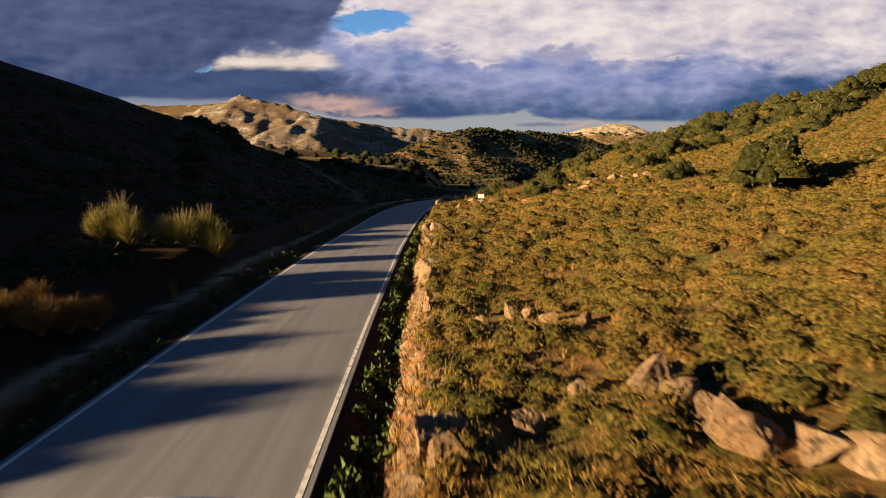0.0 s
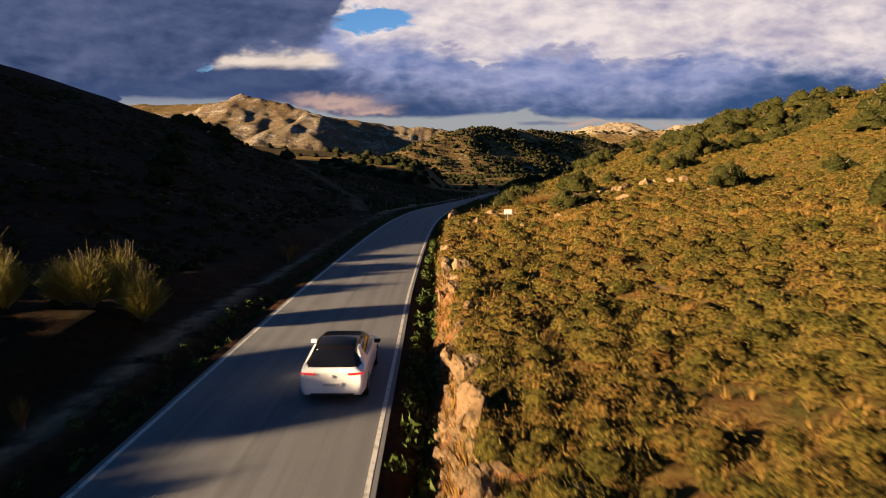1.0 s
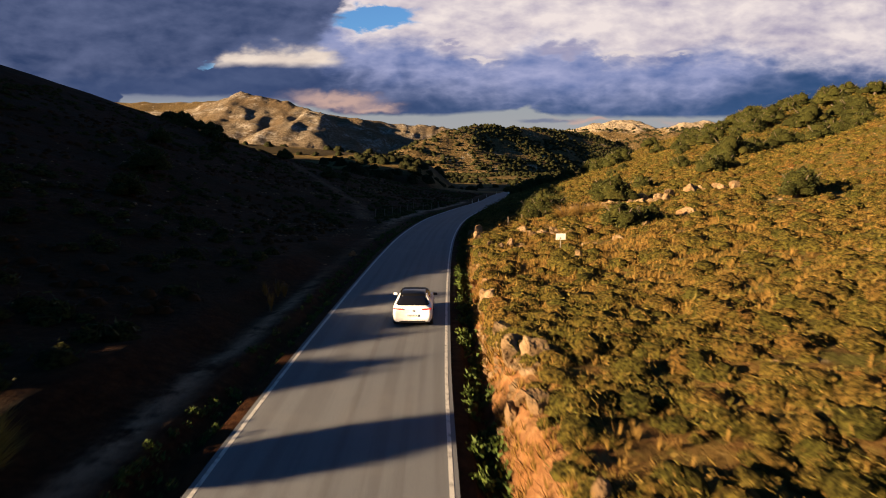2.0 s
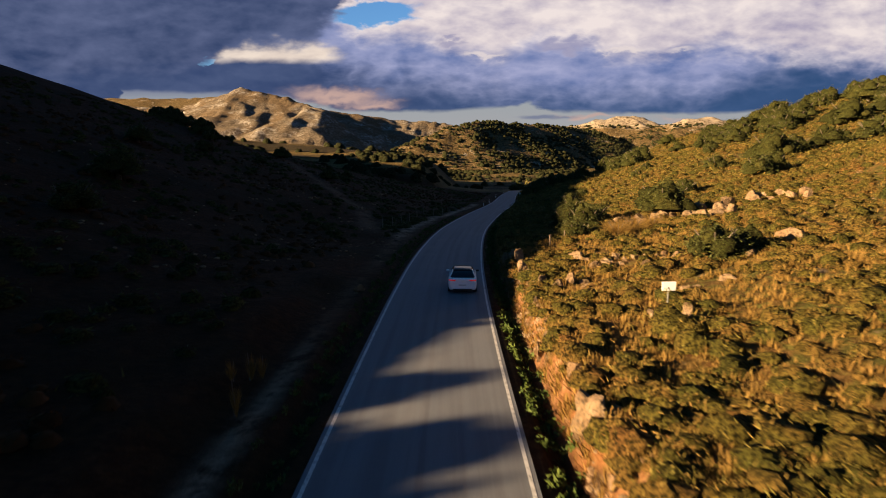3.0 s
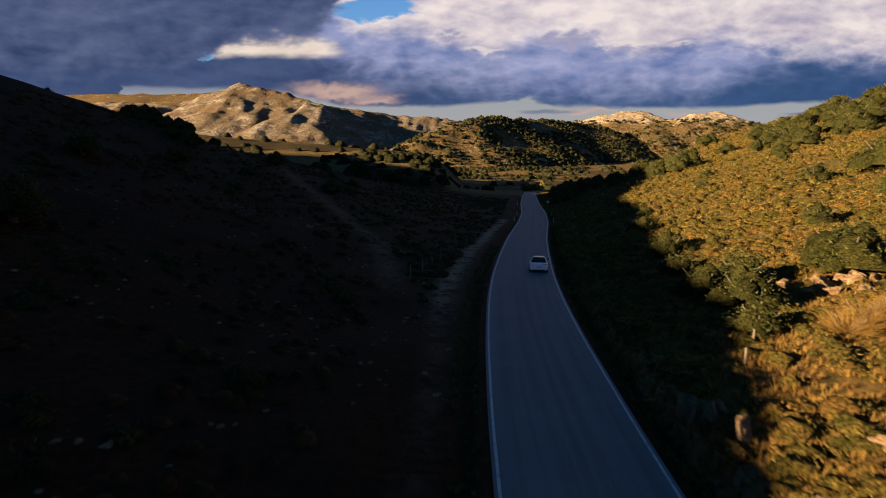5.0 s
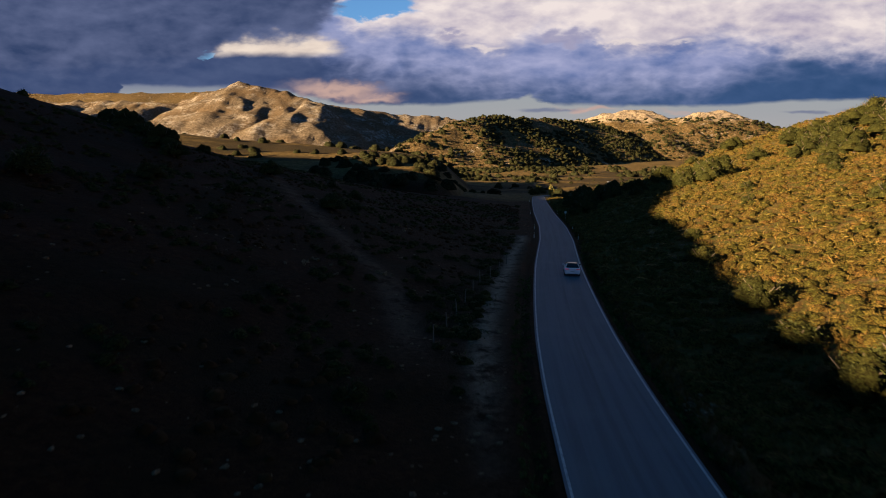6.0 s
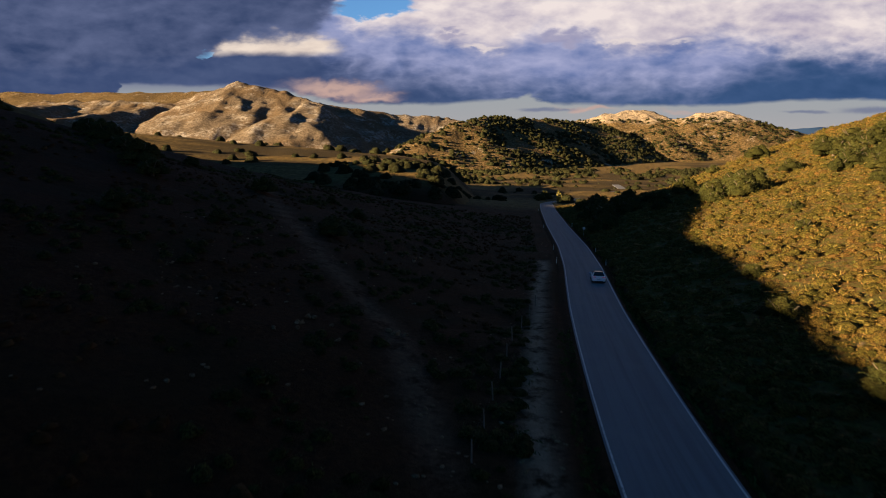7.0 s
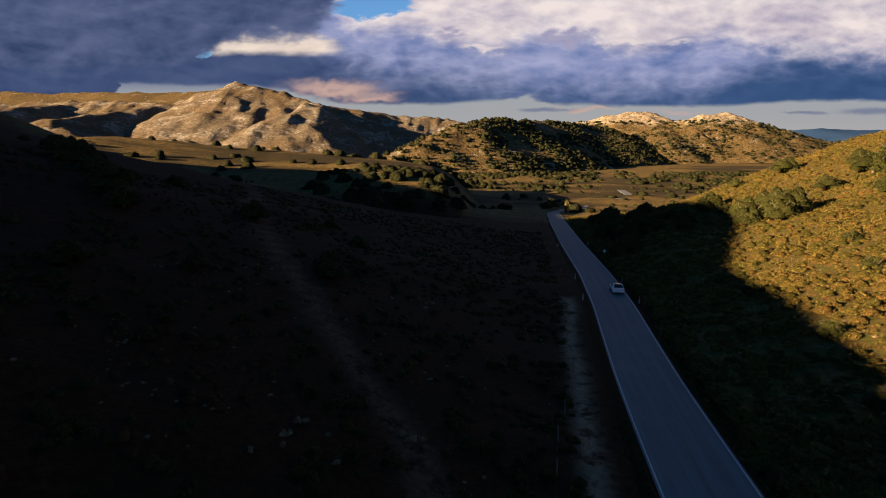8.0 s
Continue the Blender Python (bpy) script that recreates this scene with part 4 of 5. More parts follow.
r_ = random.Random(5)
EAST_OAKS = [(20.6, 37.2, 1.12), (29.5, 76.5, 1.05), (32.5, 80.7, 0.8), (40, 119, 1.2), (43.5, 121.5, 0.95), (43.5, 140.6, 1.0), (52, 138, 1.35), (56.5, 141.5, 1.25), (64, 142, 1.25), (68.5, 137.5, 1.3), (61, 147, 1.1),
             (75.5, 209, 1.6), (77, 219, 1.5), (75, 197, 1.55), (83, 195, 1.4), (87, 192, 1.4), (92, 199, 1.5), (104, 182, 1.5), (107, 195, 1.6), (95, 212, 1.5), (80, 227, 1.4), (71, 203, 1.2),
             (50.4, 207, 1.55), (46, 197.6, 1.5), (49.5, 201, 1.6), (44, 206, 1.4), (46.5, 211, 1.2), (42, 201, 1.0), (17, 92.6, 1.1), (10.2, 65.6, 0.9), (12.8, 67.5, 0.55), (5.8, 82.4, 0.75), (8.0, 88, 0.85), (10.2, 93, 0.85), (7.2, 92, 0.6),
             (41, 75, 1.0), (64, 100, 1.4), (61, 97.5, 1.15), (68, 103, 1.3), (72, 105.5, 1.4), (76.5, 108, 1.4), (81, 112, 1.4), (57, 94, 0.8), (35.7, 215, 1.0), (38, 222, 1.1), (33.6, 235, 1.2), (30, 228, 1.1), (64.6, 253, 1.1), (73.5, 246, 1.3),
             (41.4, 171.6, 0.6), (11.3, 108.7, 0.65), (8.5, 99.2, 0.75), (58, 176, 0.8), (35, 158, 0.6), (27, 112, 0.6), (54, 168, 0.7)]
EAST_OAKS += [(84 + 40 * r_.random(), 118 + 110 * r_.random(), 1.1 + 0.5 * r_.random()) for _ in range(44)]
EAST_OAKS += [(58 + 26 * r_.random(), 112 + 110 * r_.random(), 0.6 + 0.6 * r_.random()) for _ in range(16)]
EAST_OAKS += [(26 + 30 * r_.random(), 222 + 60 * r_.random(), 0.7 + 0.5 * r_.random()) for _ in range(14)]
EAST_OAKS += [(21, 208, 1.1), (23, 214, 1.2), (25, 221, 1.3), (27, 229, 1.2), (26, 238, 1.2), (29, 247, 1.3), (31, 258, 1.2), (34, 268, 1.2), (37, 280, 1.3), (36, 395, 1.6), (40, 402, 1.5), (20, 142, 0.6), (14.5, 126, 0.6), (22, 160, 0.7)]
EAST_OAKS = [(x, y, q * 1.18 if y > 90 else q) for x, y, q in EAST_OAKS]
WEST_OAKS = [(-95, 201, 0.7), (-110, 206, 1.2), (-76, 181, 1.2), (-70, 176, 1.4), (-64, 170, 1.3), (-58, 163, 1.3), (-54, 158, 1.1), (-45, 178, 0.9), (-50, 120, 1.2), (-38, 92, 1.2), (-32, 75, 1.0)]
WEST_OAKS += [(-25 - 40 * r_.random(), 105 + 90 * r_.random(), 0.5 + 0.4 * r_.random()) for _ in range(12)]
CREST_OAKS = [(-58, -3.6, 0.62), (-57, 1.3, 0.6), (-58, 4.4, 0.95), (-59, 7.4, 1.1), (-58, 20.4, 0.68), (-59, 24.0, 0.9), (-58, 26.2, 0.85), (-58.5, 31, 0.7), (-58.3, -8.2, 0.8), (-58, -15, 0.7)]
WEST_OAKS += CREST_OAKS
plant(0, EAST_OAKS, OAKS)
plant(3, WEST_OAKS, OAKS)


# ---------------------------------------------------------------- rocks
def rock_mesh(seed):
    """A broken limestone block: a round form cut by a few planes, with a rough skin."""
    r = random.Random(seed)
    bm = bmesh.new()
    bmesh.ops.create_icosphere(bm, subdivisions=4, radius=1.0)
    cuts = []
    for _ in range(11):
        d = Vector((r.gauss(0, 1), r.gauss(0, 1), r.gauss(0, 0.8))).normalized()
        cuts.append((d, r.uniform(0.34, 0.68)))
    shift = Vector((seed * 3.1, seed * 1.7, 0))
    for v in bm.verts:
        for d, far in cuts:
            over = v.co.dot(d) - far
            if over > 0:
                v.co -= d * over * 0.97
        crack = abs(noise.noise(Vector((v.co.x * 2.2, v.co.y * 2.2, v.co.z * 5.0)) + shift))
        v.co += v.co.normalized() * (0.10 * noise.noise(v.co * 1.7 + shift) + 0.05 * noise.noise(v.co * 6 + shift) - 0.10 * max(0.0, 0.10 - crack) / 0.10)
    me = bpy.data.meshes.new("rock")
    bm.to_mesh(me)
    bm.free()
    me.materials.append(rock_mat)
    return me


ROCKS = [rock_mesh(k) for k in range(6)]


def put_rock(x, y, size, tall, k, turn, label):
    ob = new("rock", ROCKS[k % len(ROCKS)])
    ob.matrix_basis = pose(x, y, stand(x, y, 0) + size * tall * 0.28, random.uniform(-15, 15), random.uniform(-15, 15), turn) @ Matrix.Diagonal((size, size * random.uniform(0.6, 1.0), size * tall, 1))
    tagged(ob, label, "rock", "limestone rocks on the slope")


random.seed(21)
for k, (x, y, size, tall) in enumerate(BLOCKS):
    put_rock(x, y, size * (1.65 if y < 11 else 1.15), tall * 0.9, k, 40 * k, "large pale weathered limestone block among scrub")
for k, (x, y, count, wide) in enumerate(OUTCROPS):
    for q in range(count):
        size = random.uniform(0.4, 1.1) if x > 13 else random.uniform(0.25, 0.62) if x > 0 else random.uniform(0.2, 0.5)
        put_rock(x + random.gauss(0, wide), y + random.gauss(0, wide * 0.6), size, random.uniform(0.45, 0.85), k + q, random.uniform(0, 360), "pale limestone boulder standing out of the scrub" if x > 0 else "grey boulder on the shaded western slope")
for k in range(46):
    y = -2 + 78 * random.random()
    u = random.uniform(4.3, 5.2)
    put_rock(float(road_x(y)) + u, y, random.uniform(0.26, 0.66), random.uniform(0.8, 1.3), k, random.uniform(0, 360), "tan limestone rock standing out of the roadside bank")


def stone_proto(seed):
    bm = bmesh.new()
    bmesh.ops.create_icosphere(bm, subdivisions=1, radius=1.0)
    r = random.Random(seed)
    v = np.array([tuple(q.co * r.uniform(0.72, 1.1)) for q in bm.verts])
    bm.verts.index_update()
    f = np.array([[q.index for q in face.verts] for face in bm.faces])
    bm.free()
    return v * np.array([1.0, 0.8, 0.65]), f


stone_protos = [stone_proto(k) for k in range(6)]
x, y = keep(*spread(2600, -6, 95, 4.15, 5.6, 31), 5, -0.14, 2)
scatter("bank_stones", stone_protos, on_land(x, y, 0.02), rng.uniform(0.05, 0.24, len(x)), rock_mat, "broken limestone rubble in the cut roadside bank", "stones")
x, y = keep(*spread(2200, -6, 200, 5, 70, 32), 6, 0.02, 2)
scatter("hillside_stones", stone_protos, on_land(x, y, 0.02), rng.uniform(0.06, 0.28, len(x)), rock_mat, "pale stones strewn between the scrub", "stones")
x, y = keep(*spread(1200, 60, 200, -5, -45, 33), 6, 0.0, 2)
scatter("west_stones", stone_protos, on_land(x, y, 0.02), rng.uniform(0.06, 0.25, len(x)), rock_mat, "grey stones on the shaded western slope", "stones")


# ---------------------------------------------------------------- broom bushes, dry stalks and tussocks
def stems(count, width, height, thin, seed, start=0.1, bend=0.3):
    """Thin upright twigs that fan out and arch a little."""
    r = np.random.default_rng(seed)
    turn, out = r.uniform(0, 2 * np.pi, count), np.sqrt(r.random(count))
    d = np.stack([np.cos(turn), np.sin(turn), 0 * turn], 1)
    tall = height * r.uniform(0.55, 1.05, count) * (1 - 0.35 * out**2)
    begin = r.uniform(start, 0.7, count)
    foot = d * (width * out * begin * 0.8)[:, None] + np.stack([0 * turn, 0 * turn, tall * begin * 0.9], 1)
    tip = foot + (d * (width * out)[:, None] + np.stack([0 * turn, 0 * turn, tall], 1) - foot) * np.minimum(1, 0.9 / np.maximum(tall, 0.9))[:, None] + r.normal(size=(count, 3)) * 0.16 * width
    side = np.cross(tip - foot, r.normal(size=(count, 3)))
    side *= thin / np.linalg.norm(side, axis=1, keepdims=True)
    return np.stack([foot - side, tip + d * (bend * 0.1), foot + side], 1).reshape(-1, 3), slips(count)


def broom(name, x, y, width, height, count, mat, label, seed, leaves=True):
    thing = new(name)
    bm = bmesh.new()
    r = random.Random(seed)
    for k in range(7 if height > 1.4 and width > 0.5 else 1):
        a, q = r.uniform(0, 6.28), r.uniform(0.3, 0.8)
        tube(bm, [(0.05 * math.cos(a), 0.05 * math.sin(a), -0.2), (width * q * 0.35 * math.cos(a), width * q * 0.35 * math.sin(a), height * 0.35), (width * q * 0.7 * math.cos(a), width * q * 0.7 * math.sin(a), height * 0.75)], [0.045, 0.03, 0.01], 5)
    part("trunk", bm, bark_mat, thing, "bare forked woody stems")
    v, f = stems(count * 3, width, height, 0.008, seed)
    part("crown", to_mesh("crown", v, f, [mat]), None, thing)
    thing.location = (x, y, stand(x, y, 0.05))
    return tagged(thing, label, "bush")


for k, (x, y, w, h) in enumerate([(-12.3, 32.0, 1.1, 2.9), (-13.1, 32.4, 1.15, 3.5), (-13.9, 31.6, 1.2, 3.0), (-14.8, 31.6, 1.1, 2.4), (-16.3, 30.6, 1.0, 3.0), (-17.1, 31.0, 1.05, 3.9), (-18.0, 30.7, 0.9, 3.0)]):
    broom("broom_bush", x, y, w, h, 1500, broom_mat, "tall yellow-green broom bush with upright twigs", 3 + k)
for k, (x, y, w, h) in enumerate([(8.9, 80.4, 1.7, 1.5), (10.6, 81.6, 2.0, 1.9), (12.8, 82.6, 1.8, 1.6)]):
    broom("twiggy_bush", x, y, w, h, 260, gold_mat, "bare russet twiggy bush on the slope", 6 + k)
for k, (x, y, h) in enumerate([(-11.6, 49.6, 1.7), (-12.1, 52.6, 1.5), (-11.8, 52.9, 1.2), (-12.6, 52.0, 1.0), (-11.2, 24.0, 1.2)]):
    broom("dry_stalk", x, y, 0.25, h, 40, gold_mat, "dry pale flower stalks standing by the verge", 11 + k)
for k, (x, y, w) in enumerate([(-12.4, 17.6, 0.7), (-11.6, 19.0, 0.6), (-12.0, 18.3, 0.6), (-13.4, 17.2, 0.6), (-13.2, 18.6, 0.5)]):
    broom("grass_tussock", x, y, w * 1.15, 1.6, 600, gold_mat, "golden dry grass tussock beside the verge track", 21 + k)


# ---------------------------------------------------------------- sign, posts
def box(bm, x0, x1, y0, y1, z0, z1):
    m = Matrix.LocRotScale(((x0 + x1) / 2, (y0 + y1) / 2, (z0 + z1) / 2), None, (x1 - x0, y1 - y0, z1 - z0))
    return bmesh.ops.create_cube(bm, size=1, matrix=m)["verts"]


def build_sign(x, y, top):
    sign = new("sign")
    foot = stand(x, y, 0)
    bm = bmesh.new()
    box(bm, -0.28, 0.28, -0.012, 0.012, top - foot - 0.36, top - foot)
    bmesh.ops.bevel(bm, geom=list(bm.edges), offset=0.006, segments=1, affect="EDGES")
    board = part("board", bm, board_mat, sign, "white rectangular board")
    bm = bmesh.new()
    box(bm, -0.03, 0.02, -0.017, -0.012, top - foot - 0.30, top - foot - 0.22)
    part("mark", bm, black_mat, board)
    bm = bmesh.new()
    tube(bm, [(0, 0.03, -0.3), (0, 0.03, top - foot - 0.05)], [0.022, 0.022], 8)
    part("post", bm, zinc_mat, sign)
    sign.matrix_basis = pose(x, y, foot, 0, 0, 6)
    tagged(sign, "small white board on a thin post among scrub", "sign")


build_sign(3.5, 54.7, 4.1)
v, f, which = near_protos[2]
hide = tagged(new("sign_shrub", to_mesh("sign_shrub", v * np.array([2.1, 2.1, 2.7]), f, [scrub_mat, scrub_heart_mat], which, smooth=True)), "olive scrub bush grown up before a small sign", "shrub")
hide.location = (3.35, 54.0, stand(3.35, 54.0, 0.1))


def build_delineator(spots):
    first = new("delineator_post")
    bm = bmesh.new()
    for v in box(bm, -0.05, 0.05, -0.03, 0.03, -0.25, 1.02):
        if v.co.z > 1 and v.co.y > 0:
            v.co.z -= 0.05
    bmesh.ops.bevel(bm, geom=list(bm.edges), offset=0.008, segments=1, affect="EDGES")
    part("post", bm, board_mat, first)
    bm = bmesh.new()
    box(bm, -0.052, 0.052, -0.034, 0.034, 0.74, 0.92)
    band = part("band", bm, black_mat, first)
    bm = bmesh.new()
    box(bm, -0.022, 0.022, -0.038, -0.034, 0.77, 0.89)
    part("reflector", bm, amber_mat, band)
    tagged(first, "white roadside delineator post with a yellow reflector", "post", "delineator posts")
    for k, (u, y) in enumerate(spots):
        m = pose(float(road_x(y)) + u, y, stand(float(road_x(y)) + u, y, 0.02), 0, 0, -15)
        if k:
            copy_thing(first, m)
        else:
            first.matrix_basis = m


build_delineator([(-3.9, 171.2), (3.9, 169.6), (3.9, 186), (-3.9, 188), (-3.9, 232), (3.9, 236), (3.9, 300), (-3.9, 302)])


def build_round_sign(x, y):
    sign = new("road_sign")
    bm = bmesh.new()
    bmesh.ops.create_cone(bm, cap_ends=True, segments=28, radius1=0.3, radius2=0.3, depth=0.02, matrix=pose(0, 0, 2.1, 90))
    part("disc", bm, board_mat, sign)
    bm = bmesh.new()
    tube(bm, [(0, 0.03, -0.3), (0, 0.03, 2.3)], [0.03, 0.03], 8)
    part("post", bm, zinc_mat, sign)
    sign.matrix_basis = pose(x, y, stand(x, y, 0), 0, 0, -12)
    tagged(sign, "round pale road sign on a grey post", "sign")


build_round_sign(16.8, 209.2)


def build_fence(spots, label, tall=1.25):
    """Leaning wooden posts with two sagging wires."""
    fence = new("wire_fence")
    base = Vector((spots[0][0], spots[0][1], stand(*spots[0], 0)))
    fence.location = base
    tops = []
    r = random.Random(len(spots))
    for x, y in spots:
        foot = Vector((x, y, stand(x, y, 0))) - base
        lean = Vector((r.uniform(-0.08, 0.08), r.uniform(-0.08, 0.08), tall))
        bm = bmesh.new()
        tube(bm, [foot - Vector((0, 0, 0.3)), foot + lean * 0.5, foot + lean], [0.05, 0.046, 0.04], 7)
        part("post", bm, wood_mat, fence)
        tops.append((foot, lean))
    for high in (0.5, 0.92):
        bm = bmesh.new()
        pts = []
        for (f0, l0), (f1, l1) in zip(tops, tops[1:]):
            a, b = f0 + l0 * high, f1 + l1 * high
            pts += [a.lerp(b, q) - Vector((0, 0, 0.12 * q * (1 - q))) for q in (0, 0.33, 0.66)]
        tube(bm, pts + [b], [0.003] * (len(pts) + 1), 4)
        part("wire", bm, bark_mat, fence)
    tagged(fence, label, "fence")


build_fence([(-12.9, 104.5), (-12.0, 108.5), (-11.2, 112.6), (-10.4, 116.6), (-9.5, 120.8), (-8.6, 125), (-7.2, 130), (-5.8, 135), (-4.4, 140)], "old wire fence on weathered wooden posts by the track")
build_fence([(3.0, 78), (4.6, 80.5), (6.2, 83), (7.8, 86)], "short run of old wire fence on the slope", 0.8)


def build_poplar(x, y, height):
    tree = new("poplar")
    bm = bmesh.new()
    tube(bm, [(0, 0, -0.4), (0, 0, height * 0.5), (0.1, 0, height * 0.92)], [0.2, 0.12, 0.03], 6)
    part("trunk", bm, bark_mat, tree)
    v, f = blades(500, dome(height * 0.28, height * 0.85, 0.4, height * 0.18, 8), 0.30, 0.9, 77, 0.4)
    part("crown", to_mesh("crown", v, f, [broom_mat]), None, tree)
    tree.location = (x, y, stand(x, y))
    tagged(tree, "small yellow-green poplar beside the far bend", "tree")


build_poplar(38.1, 353, 6.0)


# ---------------------------------------------------------------- the car
def loft(bm, rings, cap=True):
    made = [[bm.verts.new(p) for p in ring] for ring in rings]
    n = len(made[0])
    for a, b in zip(made, made[1:]):
        for s in range(n):
            bm.faces.new((a[s], a[(s + 1) % n], b[(s + 1) % n], b[s]))
    if cap:
        bm.faces.new(made[0][::-1])
        bm.faces.new(made[-1])
    return made


def ring(y, half, low, belt, tuck=0.06, crown=0.0):
    """One cross-section of the body, from sill to shoulder, all round."""
    right = [(half - tuck - 0.05, low), (half - 0.03, low + 0.12), (half, low + 0.36), (half - 0.02, belt - 0.16), (half - tuck, belt - 0.02), (half * 0.6, belt + crown * 0.8)]
    pts = [(x, y, z) for x, z in right] + [(0, y, belt + crown)] + [(-x, y, z) for x, z in right[::-1]] + [(0, y, low)]
    return pts


def rounded(bm, width, segments=2):
    bmesh.ops.bevel(bm, geom=list(bm.edges), offset=width, segments=segments, affect="EDGES", profile=0.6)


def build_car():
    """White hatchback with a black roof; its rear bumper is at y = 0, its nose at y = 4.35."""
    car = new("car")
    bm = bmesh.new()
    loft(bm, [ring(0.02, 0.74, 0.42, 0.86), ring(0.0, 0.83, 0.30, 0.94), ring(0.10, 0.89, 0.24, 1.00), ring(0.45, 0.915, 0.20, 1.03), ring(1.0, 0.92, 0.18, 1.02), ring(1.8, 0.91, 0.18, 1.0),
              ring(2.8, 0.91, 0.18, 0.97, crown=0.02), ring(3.3, 0.91, 0.19, 0.95, crown=0.04), ring(3.8, 0.90, 0.21, 0.88, crown=0.04), ring(4.2, 0.84, 0.24, 0.76, crown=0.03), ring(4.35, 0.70, 0.30, 0.62)])
    # wheel arches
    body = part("body", bm, paint_mat, car, "glossy white painted body")
    for p in body.data.polygons:
        p.use_smooth = True
    # greenhouse: glass all round under a black roof
    bm = bmesh.new()

    def cabin(y, low_half, top_half, low, top):
        right = [(low_half, low), ((low_half * 0.45 + top_half * 0.55), low + (top - low) * 0.6), (top_half, top - 0.05), (top_half * 0.8, top)]
        return [(x, y, z) for x, z in right] + [(-x, y, z) for x, z in right[::-1]]
    loft(bm, [cabin(0.16, 0.70, 0.62, 0.98, 1.02), cabin(0.55, 0.80, 0.62, 0.98, 1.30), cabin(0.95, 0.83, 0.62, 0.98, 1.40), cabin(1.6, 0.84, 0.64, 0.97, 1.455), cabin(2.3, 0.84, 0.63, 0.96, 1.41), cabin(2.75, 0.83, 0.62, 0.95, 1.33), cabin(3.45, 0.78, 0.66, 0.93, 0.99)])
    glass = part("window", bm, glass_mat, car, "dark tinted window glass")
    for p in glass.data.polygons:
        p.use_smooth = True
    bm = bmesh.new()

    def lid(y, half, z):
        return [(half, y, z - 0.05), (half * 0.8, y, z + 0.012), (0, y, z + 0.02), (-half * 0.8, y, z + 0.012), (-half, y, z - 0.05), (0, y, z - 0.04)]
    loft(bm, [lid(0.72, 0.61, 1.35), lid(0.95, 0.635, 1.405), lid(1.6, 0.65, 1.462), lid(2.35, 0.64, 1.405)])
    roof = part("roof", bm, roof_mat, car, "glossy black roof panel")
    for p in roof.data.polygons:
        p.use_smooth = True
    # pillars and rear quarter panels in body colour
    for s in (-1, 1):
        bm = bmesh.new()
        loft(bm, [[(s * 0.80, 0.36, 0.99), (s * 0.86, 0.36, 0.97), (s * 0.87, 1.16, 0.97), (s * 0.80, 1.16, 0.99)], [(s * 0.66, 0.56, 1.24), (s * 0.715, 0.56, 1.23), (s * 0.735, 0.98, 1.25), (s * 0.66, 0.98, 1.27)],
                  [(s * 0.60, 0.74, 1.375), (s * 0.645, 0.74, 1.365), (s * 0.655, 1.04, 1.40), (s * 0.60, 1.04, 1.41)]])
        part("rear_pillar", bm, paint_mat, car, "white rear pillar")
        bm = bmesh.new()
        box(bm, s * 0.99 - 0.10, s * 0.99 + 0.10, 2.60, 2.74, 0.97, 1.09)
        rounded(bm, 0.035)
        part("mirror", bm, paint_mat if s < 0 else black_mat, car, "door mirror housing")
        bm = bmesh.new()
        x0, x1 = sorted((s * 0.44, s * 0.86))
        for v in box(bm, x0, x1, -0.03, 0.16, 0.835, 0.895):
            if abs(v.co.x) > 0.8:
                v.co.y += 0.03
                v.co.z += 0.02
        rounded(bm, 0.012, 1)
        part("tail_light", bm, red_mat, car, "slim red tail light")
        bm = bmesh.new()
        x0, x1 = sorted((s * 0.50, s * 0.82))
        box(bm, x0, x1, 4.08, 4.30, 0.64, 0.72)
        rounded(bm, 0.02, 1)
        part("headlight", bm, rim_mat, car)
    bm = bmesh.new()
    box(bm, -0.60, 0.60, -0.01, 0.12, 0.23, 0.33)
    rounded(bm, 0.03, 2)
    part("lower_bumper", bm, black_mat, car, "black lower bumper")
    bm = bmesh.new()
    box(bm, -0.26, 0.26, -0.022, 0.0, 0.52, 0.63)
    plate = part("number_plate", bm, plate_mat, car, "pale plate with dark bars")
    for k in range(7):
        bm = bmesh.new()
        box(bm, -0.22 + k * 0.064, -0.18 + k * 0.064, -0.026, -0.021, 0.545, 0.605)
        part("bar", bm, grey_text_mat, plate)
    bm = bmesh.new()
    bmesh.ops.create_cone(bm, cap_ends=True, segments=20, radius1=0.045, radius2=0.04, depth=0.03, matrix=pose(0, -0.01, 0.80, 90))
    part("badge", bm, plate_mat, car, "plain round pale badge")
    wheels = []
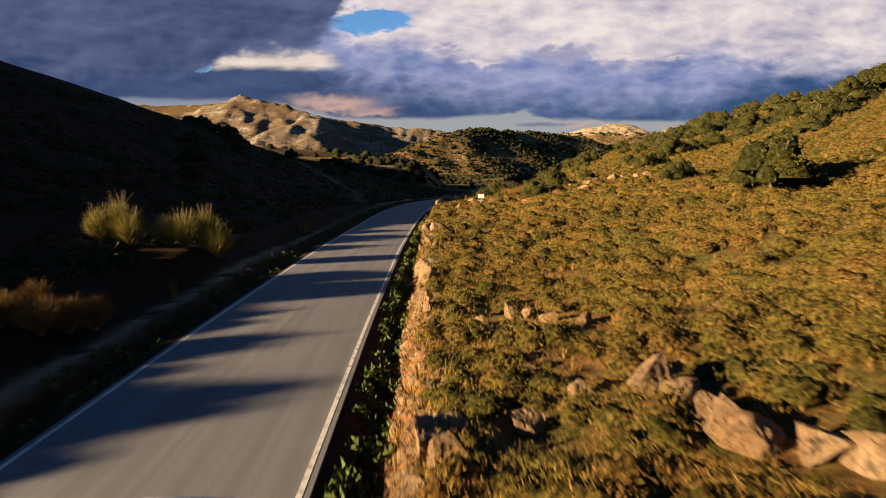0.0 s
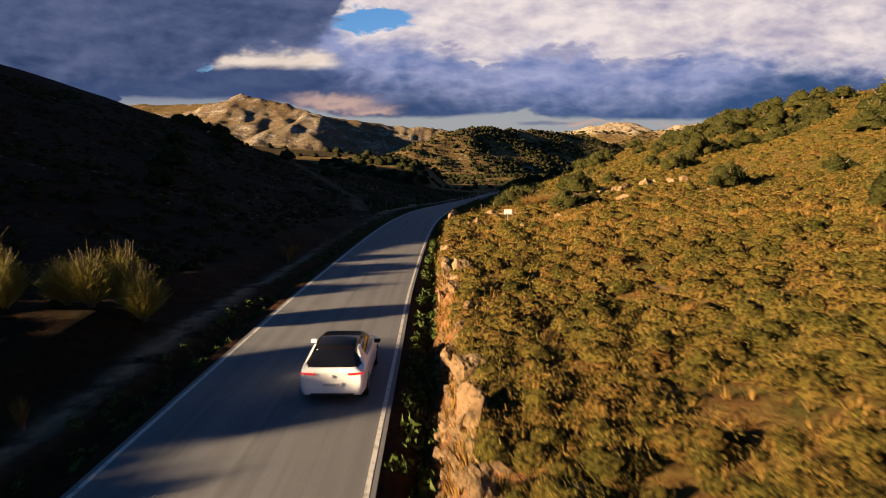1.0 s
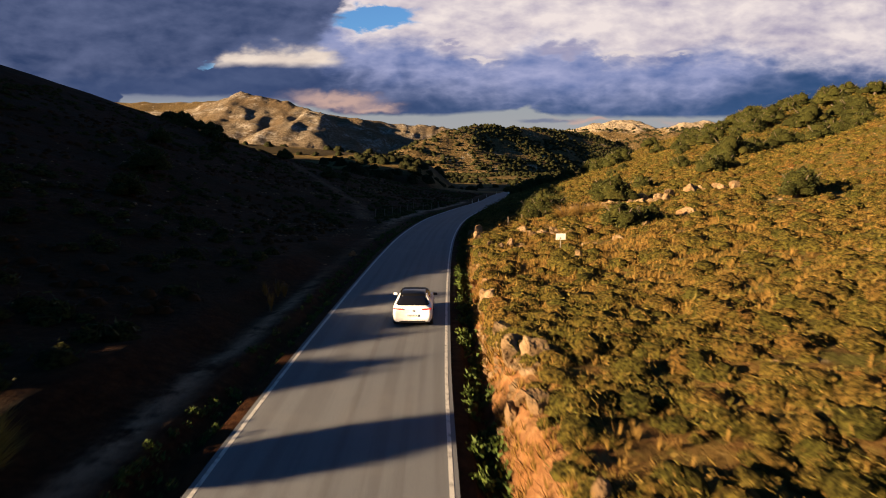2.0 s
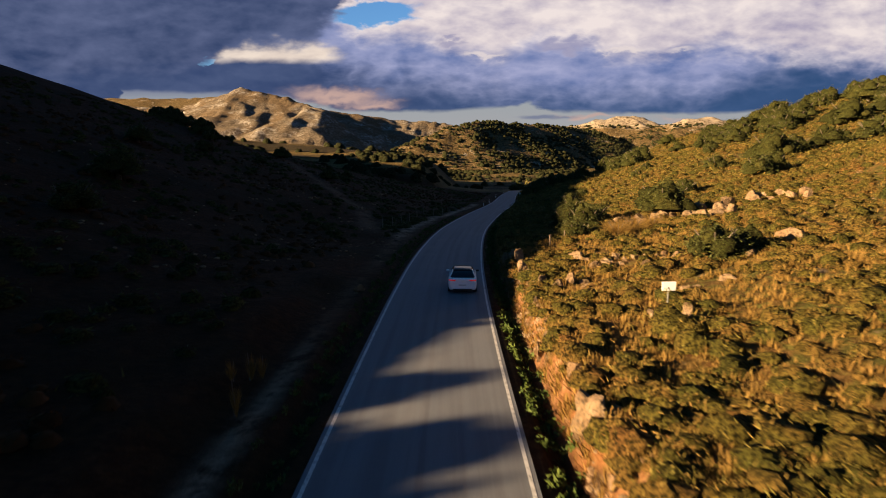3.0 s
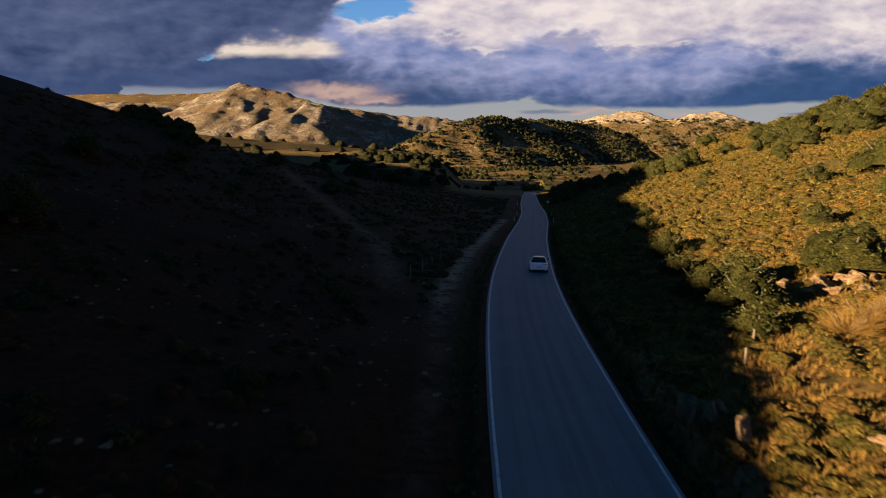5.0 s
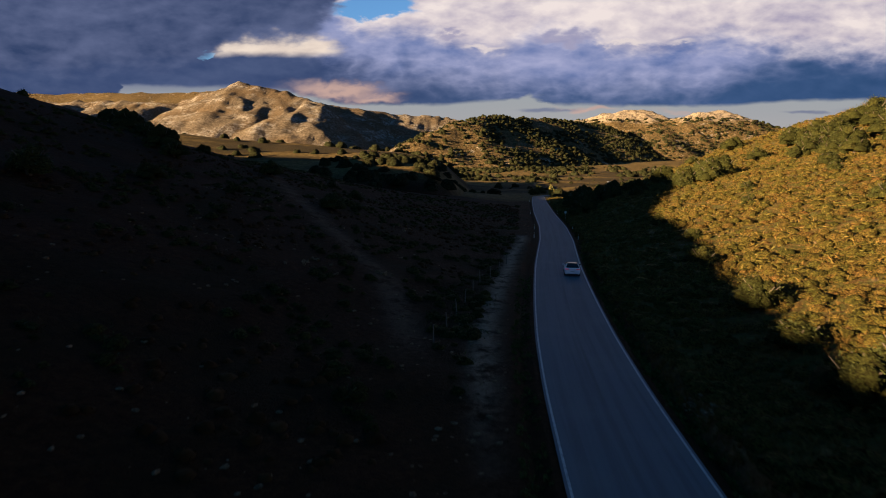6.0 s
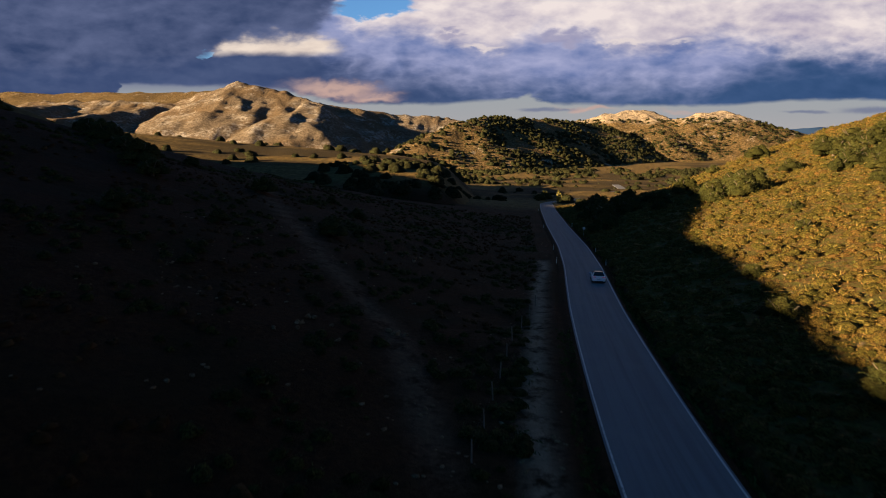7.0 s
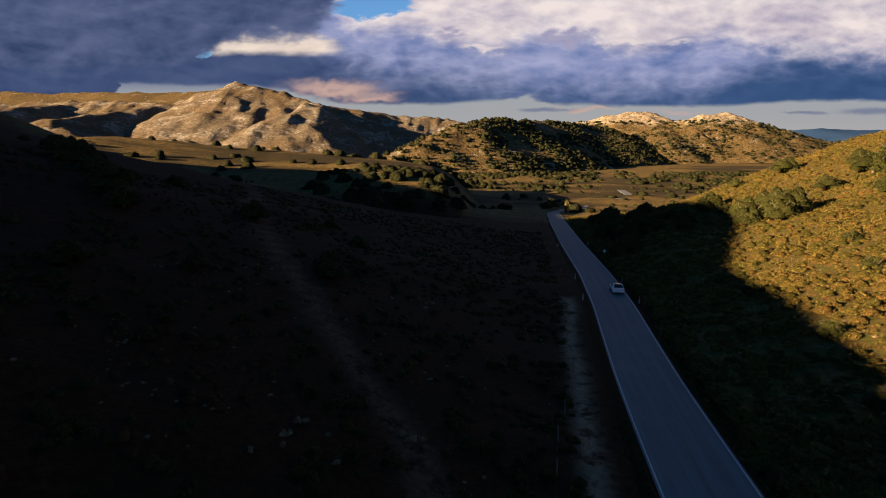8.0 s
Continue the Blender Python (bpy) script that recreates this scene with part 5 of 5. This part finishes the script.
    for x in (-0.80, 0.80):
        for y in (0.78, 3.45):
            bm = bmesh.new()
            bmesh.ops.create_cone(bm, cap_ends=True, segments=28, radius1=0.34, radius2=0.34, depth=0.23, matrix=pose(0, 0, 0, 0, 90))
            rounded(bm, 0.02, 1)
            wheel = part("wheel", bm, tyre_mat, car, "black tyre on a grey alloy rim")
            wheel.location = (x, y, 0.34)
            bm = bmesh.new()
            bmesh.ops.create_cone(bm, cap_ends=True, segments=20, radius1=0.21, radius2=0.23, depth=0.245, matrix=pose(0, 0, 0, 0, 90))
            for k in range(5):
                bmesh.ops.create_cube(bm, size=1, matrix=pose(0, 0, 0, 72 * k) @ Matrix.Diagonal((0.255, 0.05, 0.40, 1)))
            part("rim", bm, rim_mat, wheel)
            wheels.append((wheel, x, y))
    car.scale = (0.95, 0.95, 0.95)
    tagged(car, "white hatchback with a black roof driving along the road", "car")
    return car, wheels


car, wheels = build_car()


# ---------------------------------------------------------------- the drive
def motions():
    """The car runs at an even pace down its lane; its wheels turn with it."""
    # rear bumper along the road, and its distance from the middle of the road
    knots_t, knots_y = [0.0, 0.4, 0.6, 1.0, 1.5, 2.8, 3.5, 4.5, 6.5, 7.0, 8.0], [3.9, 12.75, 17.15, 25.7, 36.3, 63.1, 77.0, 97.1, 141.9, 152.8, 174.1]
    side_y, side_u = [0, 18, 26, 37, 64, 77, 97, 142, 153, 175], [1.32, 1.32, 1.3, 1.15, 1.2, 1.4, 1.3, 1.2, 1.25, 1.5]
    rows = []
    for k in range(33):
        t = k * 0.25
        ya = float(np.interp(t, knots_t, knots_y)) - 0.3
        h = (float(road_x(ya + 3)) - float(road_x(ya - 1))) / 4
        tilt = math.degrees(math.atan((float(road_z(ya + 3.5)) - float(road_z(ya + 0.7))) / 2.8))
        u = float(np.interp(ya, side_y, side_u)) + 0.08
        rows.append((t, pose(float(road_x(ya)) + u, ya, float(road_z(ya)) - 0.012 * u - 0.005, tilt, 0, -math.degrees(math.atan(h)))))
    walk(car, rows)
    for wheel, x, y in wheels:
        spin = [(k / 30, pose(x, y, 0.34, -(k % 5) * 72)) for k in range(0, 241)]
        walk(wheel, spin)


motions()
